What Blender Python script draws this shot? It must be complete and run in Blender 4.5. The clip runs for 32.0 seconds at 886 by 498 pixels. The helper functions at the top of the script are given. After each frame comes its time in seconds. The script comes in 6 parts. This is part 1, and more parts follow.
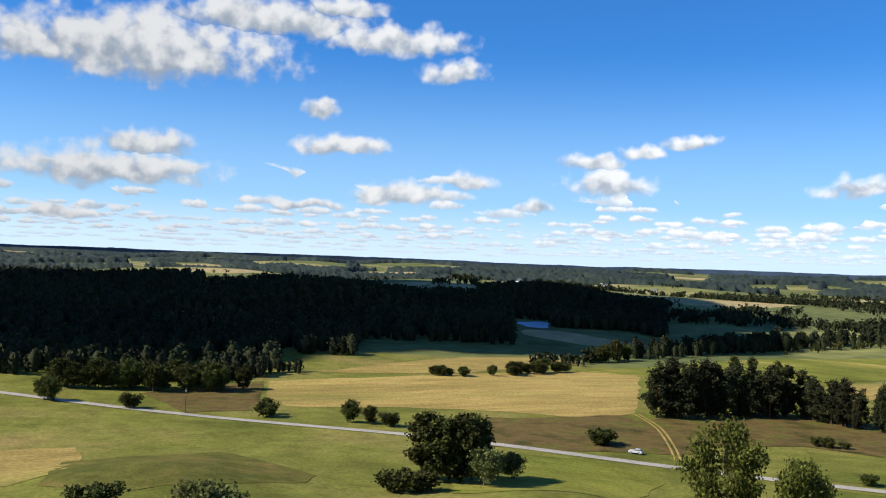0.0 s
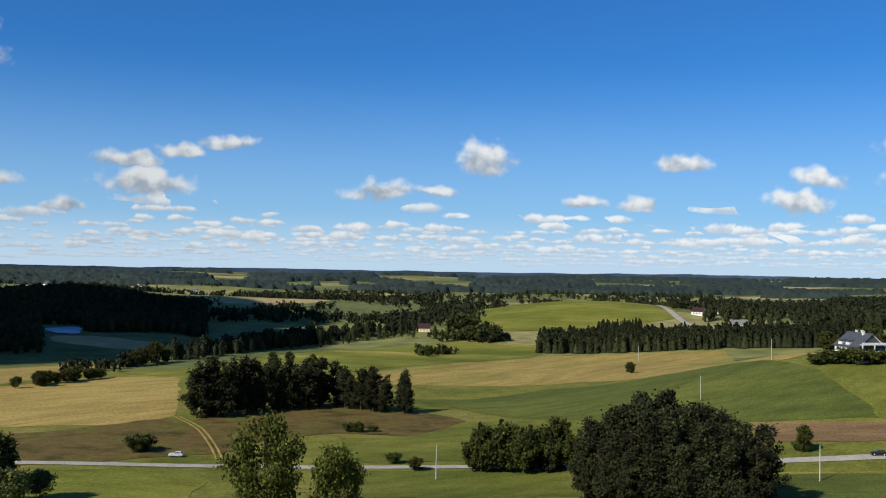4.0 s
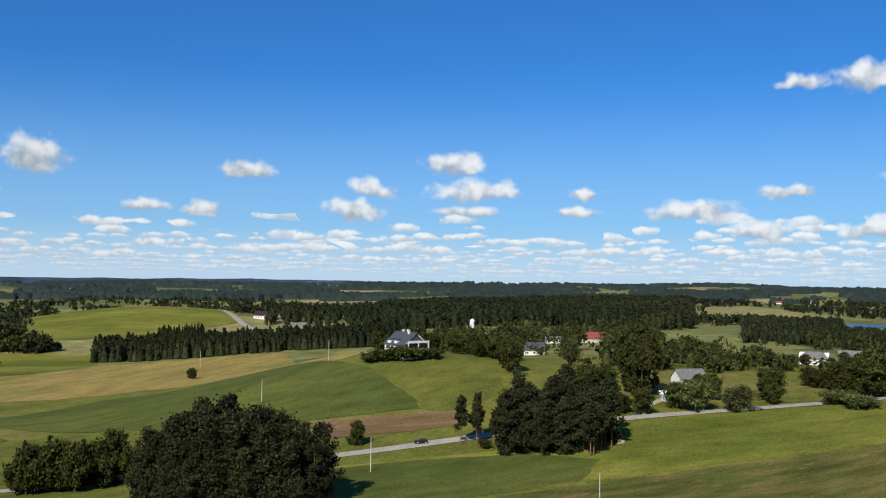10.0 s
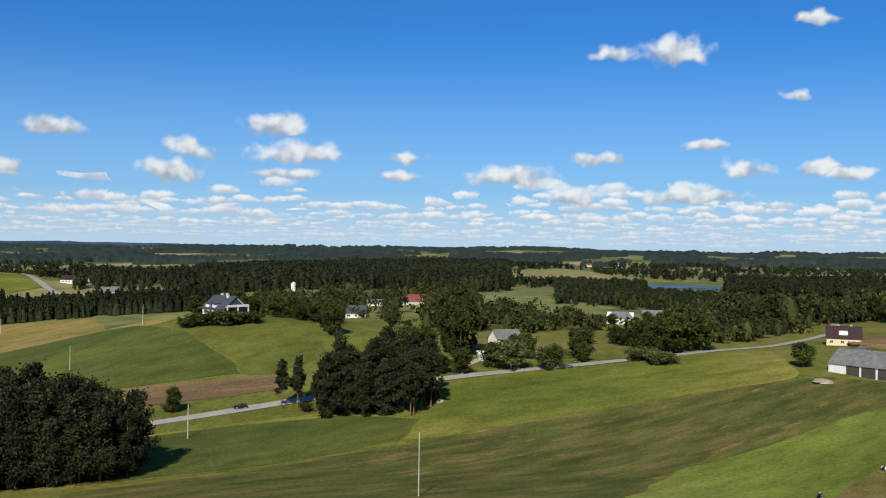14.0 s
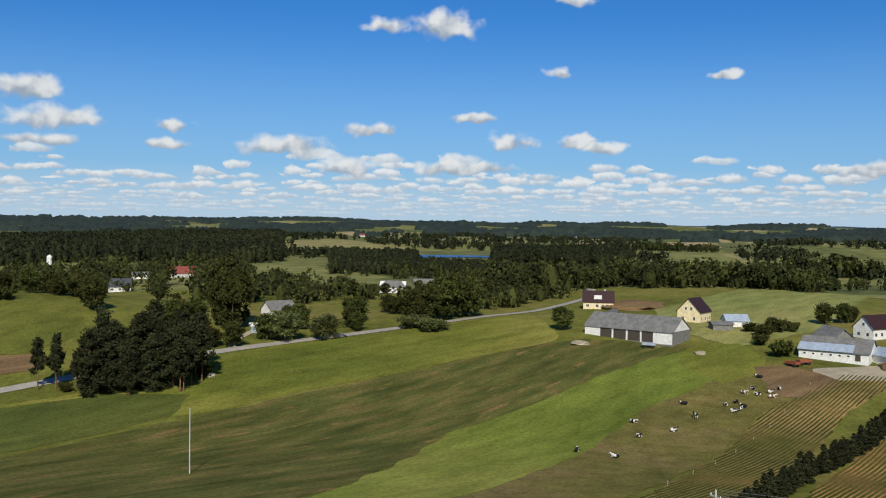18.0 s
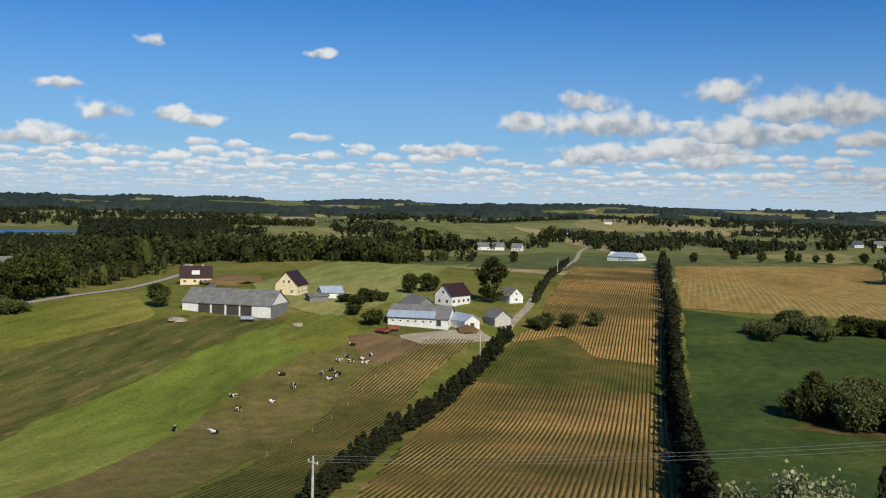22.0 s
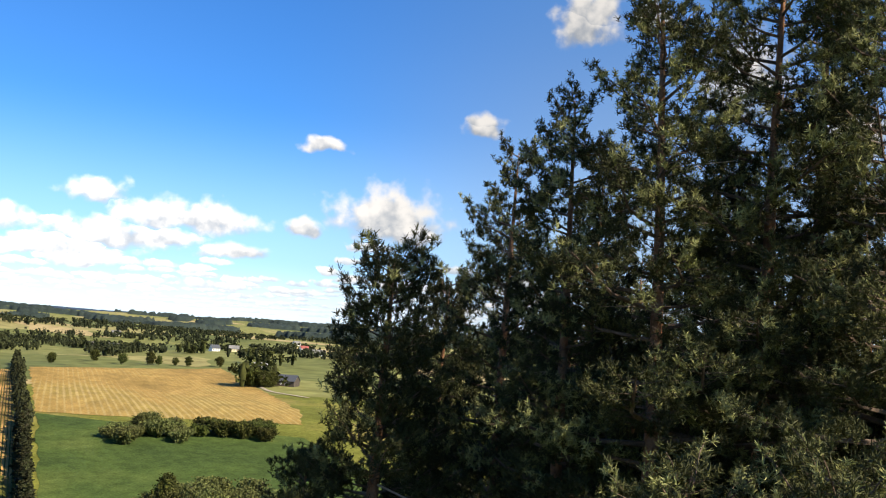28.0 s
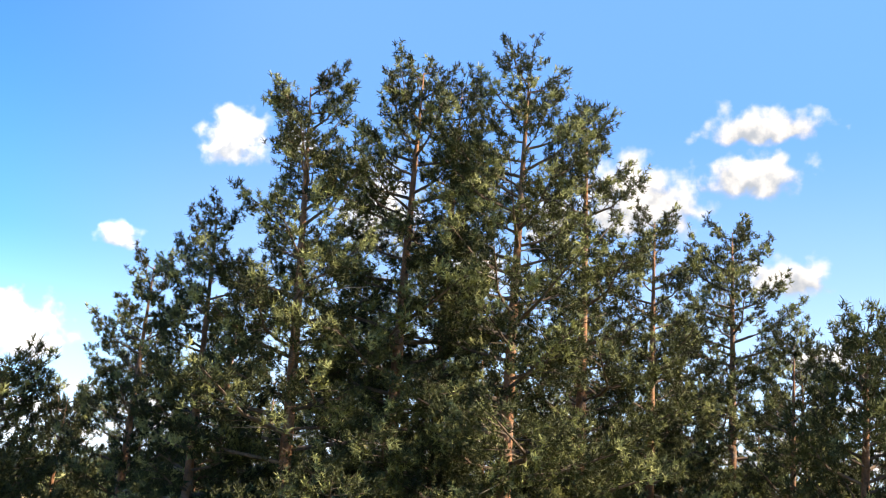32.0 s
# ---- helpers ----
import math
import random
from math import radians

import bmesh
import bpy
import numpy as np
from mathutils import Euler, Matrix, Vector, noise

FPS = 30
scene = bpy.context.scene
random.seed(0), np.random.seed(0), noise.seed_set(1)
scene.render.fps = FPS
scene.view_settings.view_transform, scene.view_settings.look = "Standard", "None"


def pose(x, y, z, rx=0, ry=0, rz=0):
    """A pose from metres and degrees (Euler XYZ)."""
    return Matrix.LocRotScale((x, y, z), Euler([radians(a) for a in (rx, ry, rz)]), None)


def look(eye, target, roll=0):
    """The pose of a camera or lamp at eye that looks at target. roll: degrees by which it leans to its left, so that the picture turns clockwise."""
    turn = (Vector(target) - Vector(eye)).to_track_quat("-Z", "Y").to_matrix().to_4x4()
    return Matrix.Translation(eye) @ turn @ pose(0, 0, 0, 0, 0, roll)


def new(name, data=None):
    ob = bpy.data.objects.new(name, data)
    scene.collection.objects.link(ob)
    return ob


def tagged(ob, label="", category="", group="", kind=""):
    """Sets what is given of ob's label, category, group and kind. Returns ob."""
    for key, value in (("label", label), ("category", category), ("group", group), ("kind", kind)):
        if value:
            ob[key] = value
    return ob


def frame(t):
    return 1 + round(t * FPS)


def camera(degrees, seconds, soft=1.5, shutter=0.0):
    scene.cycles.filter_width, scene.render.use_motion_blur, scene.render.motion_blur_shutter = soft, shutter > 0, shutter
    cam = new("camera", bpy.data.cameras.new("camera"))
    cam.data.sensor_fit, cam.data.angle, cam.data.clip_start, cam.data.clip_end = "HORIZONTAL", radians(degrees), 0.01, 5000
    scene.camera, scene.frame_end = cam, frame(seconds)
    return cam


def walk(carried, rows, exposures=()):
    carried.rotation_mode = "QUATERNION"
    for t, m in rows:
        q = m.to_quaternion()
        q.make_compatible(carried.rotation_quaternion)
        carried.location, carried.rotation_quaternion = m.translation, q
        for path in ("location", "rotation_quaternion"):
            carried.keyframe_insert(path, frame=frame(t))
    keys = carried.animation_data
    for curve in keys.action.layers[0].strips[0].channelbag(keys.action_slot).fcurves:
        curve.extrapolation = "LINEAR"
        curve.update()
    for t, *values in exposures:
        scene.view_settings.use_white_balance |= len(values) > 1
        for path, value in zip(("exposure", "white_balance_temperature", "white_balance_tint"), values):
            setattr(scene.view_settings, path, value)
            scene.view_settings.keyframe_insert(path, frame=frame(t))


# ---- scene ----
cam = camera(49.5, 32.0, soft=1.1)
PATH = [
    (0, pose(0, 0, 60, 90.77, -2.06, 0.10)),
    (0.5, pose(0, 0, 60, 91.02, -2.29, -2.55)),
    (1, pose(0, 0, 60, 91.55, -2.14, -7.43)),
    (1.5, pose(0, 0, 60, 91.75, -2.07, -10.39)),
    (2, pose(0, 0, 60, 91.90, -1.59, -12.65)),
    (2.5, pose(0, 0, 60, 91.99, -1.34, -16.45)),
    (3, pose(0, 0, 60, 92.22, -1.36, -21.26)),
    (3.5, pose(0, 0, 60, 91.80, -1.06, -24.02)),
    (4, pose(0, 0, 60, 91.45, -1.03, -26.86)),
    (4.5, pose(0, 0, 60, 90.41, -0.87, -31.48)),
    (6.5, pose(0, 0, 60, 91.53, -1.17, -38.33)),
    (7, pose(0, 0, 60, 91.46, -0.91, -41.25)),
    (7.5, pose(0, 0, 60, 91.91, -1.08, -45.74)),
    (8, pose(0, 0, 60, 91.96, -1.27, -47.15)),
    (8.5, pose(0, 0, 60, 92.04, -1.89, -47.77)),
    (9, pose(0, 0, 60, 92.39, -1.73, -49.54)),
    (9.5, pose(0, 0, 60, 92.29, -1.00, -51.49)),
    (10, pose(0, 0, 60, 92.13, -0.80, -52.47)),
    (10.5, pose(0, 0, 60, 91.77, -1.08, -52.67)),
    (11, pose(0, 0, 60, 91.84, -0.58, -53.52)),
    (11.5, pose(0, 0, 60, 91.89, -0.59, -55.25)),
    (12, pose(0, 0, 60, 91.19, -0.79, -55.67)),
    (12.5, pose(0, 0, 60, 90.90, -0.92, -56.28)),
    (13, pose(0, 0, 60, 90.64, -0.59, -57.35)),
    (13.5, pose(0, 0, 60, 90.39, -0.45, -61.16)),
    (15.5, pose(0, 0, 60, 89.64, -1.15, -65.05)),
    (16, pose(0, 0, 60, 89.35, -0.75, -67.41)),
    (16.5, pose(0, 0, 60, 89.53, -0.78, -70.33)),
    (17, pose(0, 0, 60, 89.47, -0.67, -72.69)),
    (17.5, pose(0, 0, 60, 88.86, -0.64, -73.81)),
    (18, pose(0, 0, 60, 88.50, -0.76, -76.50)),
    (18.5, pose(0, 0, 60, 88.84, -1.28, -81.13)),
    (19, pose(0, 0, 60, 88.78, -0.64, -84.35)),
    (19.5, pose(0, 0, 60, 87.76, -0.78, -84.99)),
    (20, pose(0, 0, 60, 87.62, -1.22, -86.49)),
    (20.5, pose(0, 0, 60, 87.48, -0.69, -89.24)),
    (21, pose(0, 0, 60, 87.43, -0.77, -92.71)),
    (21.5, pose(0, 0, 60, 87.32, -0.89, -95.72)),
    (22, pose(0, 0, 60, 87.39, -1.26, -100.11)),
    (22.5, pose(0, 0, 60, 87.19, -1.23, -101.79)),
    (23, pose(0, 0, 60, 87.29, -1.16, -103.97)),
    (23.5, pose(0, 0, 60, 87.38, -1.05, -105.94)),
    (24, pose(0, 0, 60, 87.24, -0.17, -107.58)),
    (24.5, pose(0, 0, 60, 87.50, -0.73, -111.82)),
    (26.5, pose(0, 0, 60, 90.53, -2.71, -124.39)),
    (27, pose(0, 0, 60, 92.09, -3.62, -128.72)),
    (27.5, pose(0, 0, 60, 93.88, -3.81, -132.94)),
    (28, pose(0, 0, 60, 95.11, -3.89, -136.73)),
    (28.5, pose(0, 0, 60, 96.88, -3.36, -139.45)),
    (29, pose(0, 0, 60, 97.93, -3.46, -142.65)),
    (29.5, pose(0, 0, 60, 99.43, -3.58, -145.32)),
    (30, pose(0, 0, 60, 100.54, -3.61, -147.56)),
    (30.5, pose(0, 0, 60, 101.78, -3.87, -149.89)),
    (31, pose(0, 0, 60, 102.52, -3.95, -152.72)),
    (31.5, pose(0, 0, 60, 103.37, -3.90, -156.78)),
    (32, pose(0, 0, 60, 103.61, -3.49, -158.34)),
]
walk(cam, PATH, [(0, 0.52, 6500, 9), (2, 0.3, 6500, 9), (4, 0.05, 6400, 7), (9, 0.02, 6350, 7), (14, -0.04, 6350, 7), (18, -0.18, 6450, 7), (24.5, -0.16, 6600, 8), (26.5, 0.28, 6750, 9), (27.3, 0.62, 6950, 10), (28, 0.95, 7200, 11), (29, 1.35, 7400, 12), (30, 1.75, 7500, 12), (32, 1.9, 7500, 12)])

# ---------------------------------------------------------------- light
SUN_AZ, SUN_EL = 256.0, 38.0


def heading(az, el=0.0):
    a, e = radians(az), radians(el)
    return Vector((math.sin(a) * math.cos(e), math.cos(a) * math.cos(e), math.sin(e)))


sun = new("sun", bpy.data.lights.new("sun", "SUN"))
sun.data.energy, sun.data.angle, sun.data.color = 5.0, radians(0.6), (1.0, 0.925, 0.80)
sun.matrix_world = look(heading(SUN_AZ, SUN_EL) * 100, (0, 0, 0))

world = bpy.data.worlds.new("sky")
scene.world = world
world.use_nodes = True
WN, WL = world.node_tree.nodes, world.node_tree.links


def wnode(kind, **inputs):
    n = WN.new(kind)
    for k, v in inputs.items():
        key = int(k[1:]) if k[0] == "i" and k[1:].isdigit() else k.replace("_", " ")
        if isinstance(v, bpy.types.NodeSocket):
            WL.new(v, n.inputs[key])
        else:
            n.inputs[key].default_value = v
    return n


def wmath(op, a, b=0.0, c=0.0, clamp=False):
    n = wnode("ShaderNodeMath", i0=a, i1=b, i2=c)
    n.operation, n.use_clamp = op, clamp
    return n.outputs[0]


def wmix(fac, a, b):
    n = WN.new("ShaderNodeMix")
    n.data_type = "RGBA"
    for k, v in ((0, fac), (6, a), (7, b)):
        if isinstance(v, bpy.types.NodeSocket):
            WL.new(v, n.inputs[k])
        else:
            n.inputs[k].default_value = v
    return n.outputs[2]


def wramp(v, lo, hi):
    n = wnode("ShaderNodeMapRange", Value=v, From_Min=lo, From_Max=hi)
    n.interpolation_type = "SMOOTHSTEP"
    return n.outputs[0]


WN.clear()
sky = WN.new("ShaderNodeTexSky")
sky.sky_type, sky.sun_disc = "NISHITA", False
sky.sun_elevation, sky.sun_rotation = radians(SUN_EL), radians(SUN_AZ)
sky.air_density, sky.dust_density, sky.ozone_density = 1.0, 0.15, 4.0
way = WN.new("ShaderNodeTexCoord").outputs["Generated"]
part_xyz = wnode("ShaderNodeSeparateXYZ", Vector=way)
azim = wmath("MULTIPLY", wmath("ARCTAN2", part_xyz.outputs[0], part_xyz.outputs[1]), 57.29578)
azim = wmath("MULTIPLY_ADD", wmath("LESS_THAN", azim, -90.0), 360.0, azim)
elev = wmath("MULTIPLY", wmath("ARCSINE", part_xyz.outputs[2]), 57.29578)
flat = wnode("ShaderNodeCombineXYZ", X=azim, Y=elev, Z=0.0).outputs[0]


def wnoise(vec, scale, detail, rough=0.55):
    n = wnode("ShaderNodeTexNoise", Vector=vec, Scale=scale, Detail=detail, Roughness=rough)
    return n


warp = wnode("ShaderNodeVectorMath", i0=wnoise(flat, 0.55, 2).outputs["Color"], i1=(0.5, 0.5, 0.5))
warp.operation = "SUBTRACT"
warped = wnode("ShaderNodeVectorMath", i0=warp.outputs[0], i1=(2.1, 1.3, 0.0), i2=flat)
warped.operation = "MULTIPLY_ADD"
CLOUD = {"near": None, "low": None}


def cloud(az, el, half_width, half_height):
    """One cumulus: the nearness to a flat-bottomed oval round a bearing."""
    spot = warped.outputs[0]
    if CLOUD["near"] is not None:
        chain = wnode("ShaderNodeVectorMath", i0=CLOUD["near"], i1=(1e-7, 1e-7, 0.0), i2=spot)
        chain.operation = "MULTIPLY_ADD"
        spot = chain.outputs[0]
    sub = wnode("ShaderNodeVectorMath", i0=spot, i1=(az, el, 0.0))
    sub.operation = "SUBTRACT"
    mul = wnode("ShaderNodeVectorMath", i0=sub.outputs[0], i1=(1 / half_width, 1 / half_height, 0.0))
    mul.operation = "MULTIPLY"
    split = wnode("ShaderNodeSeparateXYZ", Vector=mul.outputs[0])
    v = split.outputs[1]
    belly = wmath("MAXIMUM", v, wmath("MULTIPLY", v, -1.7))
    size = wnode("ShaderNodeVectorMath", i0=wnode("ShaderNodeCombineXYZ", X=split.outputs[0], Y=belly, Z=0.0).outputs[0])
    size.operation = "LENGTH"
    d = size.outputs["Value"]
    if CLOUD["near"] is None:
        CLOUD["near"], CLOUD["low"] = d, v
        return
    closer = wmath("LESS_THAN", d, CLOUD["near"])
    mix = WN.new("ShaderNodeMix")
    for k, s in ((0, closer), (2, CLOUD["low"]), (3, v)):
        WL.new(s, mix.inputs[k])
    CLOUD["low"] = mix.outputs[0]
    CLOUD["near"] = wmath("MINIMUM", d, CLOUD["near"])


cloud(-18.3, 11.2, 8.8, 2.6)
cloud(-10.8, 13.5, 6.3, 1.4)
cloud(-23.6, 10.8, 3.2, 1.4)
cloud(-6.5, 14.5, 2.5, 0.7)
cloud(-3.2, 12.6, 4.4, 1.1)
cloud(0.0, 11.0, 1.9, 0.9)
cloud(-7.6, 8.6, 1.1, 0.7)
cloud(-6.2, 6.6, 2.6, 0.8)
cloud(-19.5, 4.5, 6.0, 1.4)
cloud(-17.2, 6.0, 2.5, 1.0)
cloud(-2.6, 3.9, 3.0, 0.9)
cloud(1.2, 4.8, 1.5, 0.7)
cloud(9.5, 4.8, 2.6, 0.9)
cloud(8.6, 6.0, 1.8, 0.6)
cloud(11.2, 6.6, 1.4, 0.5)
cloud(14.1, 7.2, 1.8, 0.6)
cloud(22.9, 4.7, 2.5, 0.7)
cloud(5.4, 3.3, 1.1, 0.5)
cloud(-8.4, 3.1, 2.3, 0.4)
cloud(-22.4, 2.0, 1.6, 0.5)
cloud(29.2, 6.6, 1.5, 1.2)
cloud(23.3, 4.8, 2.3, 0.6)
cloud(26.5, 4.8, 0.9, 0.4)
cloud(40.9, 6.4, 1.5, 0.7)
cloud(48.3, 5.6, 1.2, 0.8)
cloud(47.0, 4.3, 1.5, 0.8)
cloud(35.2, 4.3, 1.3, 0.5)
cloud(38.2, 4.2, 1.1, 0.6)
cloud(53.1, 7.1, 1.9, 0.8)
cloud(54.5, 5.5, 2.6, 0.9)
cloud(53.8, 4.4, 1.9, 0.5)
cloud(60.8, 5.4, 1.0, 0.4)
cloud(60.3, 4.4, 1.4, 0.4)
cloud(67.0, 4.4, 2.5, 0.8)
cloud(70.6, 3.2, 1.8, 0.7)
cloud(72.1, 5.5, 1.4, 0.5)
cloud(76.6, 11.4, 2.1, 1.1)
cloud(73.1, 11.5, 1.4, 0.7)
cloud(70.7, 3.2, 1.6, 0.7)
cloud(72.3, 5.5, 1.2, 0.5)
cloud(78.4, 6.2, 1.2, 0.4)
cloud(80.2, 4.7, 1.5, 0.8)
cloud(77.5, 3.2, 3.2, 0.6)
cloud(83.3, 8.9, 0.8, 0.5)
cloud(85.9, 4.5, 1.3, 0.5)
cloud(84.2, 13.1, 1.1, 0.5)
cloud(92.5, 8.6, 1.1, 0.3)
cloud(104.9, 4.9, 1.6, 0.7)
cloud(100.6, 3.2, 2.6, 0.5)
cloud(108.4, 6.1, 1.6, 0.8)
cloud(104.7, 5.0, 1.2, 0.6)
cloud(101.1, 3.3, 2.5, 0.5)
cloud(116.2, 6.6, 2.1, 0.9)
cloud(121.3, 5.6, 4.2, 1.3)
cloud(119.5, 4.4, 2.8, 0.7)
cloud(109.8, 4.7, 3.9, 1.1)
cloud(109.5, 3.1, 2.8, 0.6)
cloud(116.0, 2.9, 2.3, 0.9)
cloud(124.3, 3.9, 2.1, 0.6)
cloud(84.7, 4.8, 1.4, 0.5)
cloud(133.1, 6.4, 3.3, 2.1)
cloud(138.3, 12.2, 1.3, 0.8)
cloud(128.7, 10.5, 1.5, 0.5)
cloud(128.1, 5.7, 1.1, 0.7)
cloud(144.2, 18.4, 1.9, 1.9)
cloud(117.1, 4.2, 3.9, 1.1)
cloud(114.5, 3.3, 4.2, 0.9)
cloud(176.6, 20.7, 3.3, 1.3)
cloud(175.9, 17.9, 3.0, 1.5)
cloud(169.3, 16.4, 3.9, 2.8)
cloud(177.6, 12.1, 2.5, 1.4)
cloud(144.4, 19.1, 1.9, 1.8)
cloud(138.4, 12.5, 1.2, 0.7)
cloud(133.9, 6.1, 2.6, 2.3)
cloud(179.6, 7.4, 1.9, 1.1)
cloud(153.6, 15.0, 2.2, 3.2)
cloud(159.3, 11.9, 2.4, 1.8)
cloud(164.2, 15.1, 1.6, 2.0)
cloud(148.0, 18.9, 1.0, 1.0)

fluff = wnoise(flat, 0.95, 5, 0.46).outputs[0]
puff = wnoise(flat, 0.5, 3, 0.5).outputs[0]
lumps = wmath("ADD", wmath("MULTIPLY", wmath("SUBTRACT", fluff, 0.5), 1.35), wmath("MULTIPLY", wmath("SUBTRACT", puff, 0.5), 0.9))
body = wmath("ADD", wmath("SUBTRACT", 1.0, CLOUD["near"]), lumps)
mask_a = wmath("MULTIPLY", wramp(body, -0.22, 0.5), 0.98)
tops = wramp(wmath("ADD", CLOUD["low"], wmath("MULTIPLY", wmath("SUBTRACT", fluff, 0.5), 3.6)), -0.75, 0.75)

# clouds that face the sun are whitest, those seen from the side are duller
facing = wmath("MULTIPLY_ADD", wmath("COSINE", wmath("MULTIPLY", wmath("SUBTRACT", azim, SUN_AZ - 180.0), 0.0174533)), 0.34, 0.66)
facing = wmath("MULTIPLY", wmath("MAXIMUM", facing, 0.62), wmath("MULTIPLY_ADD", wramp(azim, 112.0, 142.0), -0.38, 1.0))


def dulled(color):
    n = wnode("ShaderNodeVectorMath", i0=color)
    n.operation = "SCALE"
    WL.new(facing, n.inputs["Scale"])
    return n.outputs[0]


def heaps(under, cell_w, cell_h, lo, hi, seed, share, cover, pale):
    """One tier of small flat-bottomed cumulus, each in a cell of its own, over the sky beneath."""
    grain = wnoise(flat, 0.8 / cell_h, 5, 0.55)
    shift = wnode("ShaderNodeVectorMath", i0=grain.outputs["Color"], i1=(0.5, 0.5, 0.5))
    shift.operation = "SUBTRACT"
    grid = wnode("ShaderNodeCombineXYZ", X=wmath("MULTIPLY_ADD", azim, 1 / cell_w, seed), Y=wmath("MULTIPLY_ADD", elev, 1 / cell_h, seed * 0.37), Z=0.0)
    moved = wnode("ShaderNodeVectorMath", i0=shift.outputs[0], i1=(0.55, 0.4, 0.0), i2=grid.outputs[0])
    moved.operation = "MULTIPLY_ADD"
    cell = wnode("ShaderNodeTexVoronoi", Vector=moved.outputs[0], Scale=1.0, Randomness=0.95)
    cell.voronoi_dimensions, cell.feature = "2D", "F1"
    chance = wnode("ShaderNodeSeparateColor", i0=cell.outputs["Color"])
    off = wnode("ShaderNodeVectorMath", i0=moved.outputs[0], i1=cell.outputs["Position"])
    off.operation = "SUBTRACT"
    size = wmath("MULTIPLY_ADD", chance.outputs[0], 0.36, 0.3)
    scaled = wnode("ShaderNodeVectorMath", i0=off.outputs[0])
    scaled.operation = "SCALE"
    WL.new(wmath("DIVIDE", 1.0, size), scaled.inputs["Scale"])
    xy = wnode("ShaderNodeSeparateXYZ", Vector=scaled.outputs[0])
    v = wmath("ADD", xy.outputs[1], 0.3)
    round_top = wnode("ShaderNodeVectorMath", i0=wnode("ShaderNodeCombineXYZ", X=wmath("MULTIPLY", xy.outputs[0], 0.75), Y=wmath("MAXIMUM", v, wmath("MULTIPLY", v, -2.4)), Z=0.0).outputs[0])
    round_top.operation = "LENGTH"
    centre = wmath("MULTIPLY", wmath("SUBTRACT", wnode("ShaderNodeSeparateXYZ", Vector=cell.outputs["Position"]).outputs[1], seed * 0.37), cell_h)
    swell = wnoise(wnode("ShaderNodeCombineXYZ", X=wmath("MULTIPLY", azim, 0.09), Y=wmath("MULTIPLY", elev, 0.3), Z=seed).outputs[0], 1.0, 2, 0.5).outputs[0]
    east = wmath("MULTIPLY", wramp(azim, -25.0, 35.0), 0.25)
    there = wmath("LESS_THAN", chance.outputs[1], wmath("ADD", wmath("MULTIPLY_ADD", swell, 0.9, share - 0.7), east))
    window = wmath("MULTIPLY", wmath("GREATER_THAN", centre, lo), wmath("LESS_THAN", centre, hi))
    full = wmath("ADD", wmath("SUBTRACT", 1.0, round_top.outputs["Value"]), wmath("MULTIPLY", wmath("SUBTRACT", grain.outputs[0], 0.5), 1.5))
    mask = wmath("MULTIPLY", wmath("MULTIPLY", wramp(full, -0.05, 0.45), cover), wmath("MULTIPLY", there, window))
    top = wramp(wmath("ADD", v, wmath("MULTIPLY", wmath("SUBTRACT", grain.outputs[0], 0.5), 2.2)), -0.35, 0.75)
    return wmix(mask, under, dulled(wmix(top, (0.50, 0.59, 0.71, 1), pale)))


shade_a = dulled(wmix(tops, (0.38, 0.44, 0.53, 1), (0.86, 0.87, 0.89, 1)))
lit = wnode("ShaderNodeVectorMath", i0=sky.outputs[0], i1=(0.022, 0.060, 0.104))
lit.operation = "MULTIPLY"
low_haze = wmix(wmath("MULTIPLY", wramp(elev, 13.0, 0.0), 0.6), lit.outputs[0], (0.42, 0.61, 0.84, 1))
veil = wmix(wmath("MULTIPLY", wramp(elev, 3.8, 0.3), 0.62), low_haze, (0.60, 0.70, 0.83, 1))
side = wmix(wramp(elev, 22.0, 0.0), (0.062, 0.155, 0.355, 1), (0.24, 0.325, 0.42, 1))
veil = wmix(wmath("MULTIPLY", wramp(azim, 124.0, 150.0), 0.75), veil, side)
tier = heaps(veil, 1.6, 0.28, 0.45, 1.5, 3.1, 0.9, 0.5, (0.76, 0.80, 0.86, 1))
tier = heaps(tier, 1.0, 0.36, 0.8, 2.1, 21.7, 0.9, 0.65, (0.82, 0.85, 0.88, 1))
tier = heaps(tier, 1.3, 0.52, 1.3, 2.9, 47.3, 0.85, 0.85, (0.88, 0.89, 0.91, 1))
tier = heaps(tier, 1.8, 0.74, 1.9, 3.5, 71.9, 0.72, 0.92, (0.92, 0.92, 0.93, 1))
tier = heaps(tier, 2.8, 1.0, 3.0, 5.0, 11.3, 0.28, 0.85, (0.90, 0.91, 0.92, 1))
with_a = wmix(mask_a, tier, shade_a)
back = wnode("ShaderNodeBackground", Color=with_a, Strength=1.0)
outw = WN.new("ShaderNodeOutputWorld")
WL.new(back.outputs[0], outw.inputs[0])

# ---------------------------------------------------------------- materials


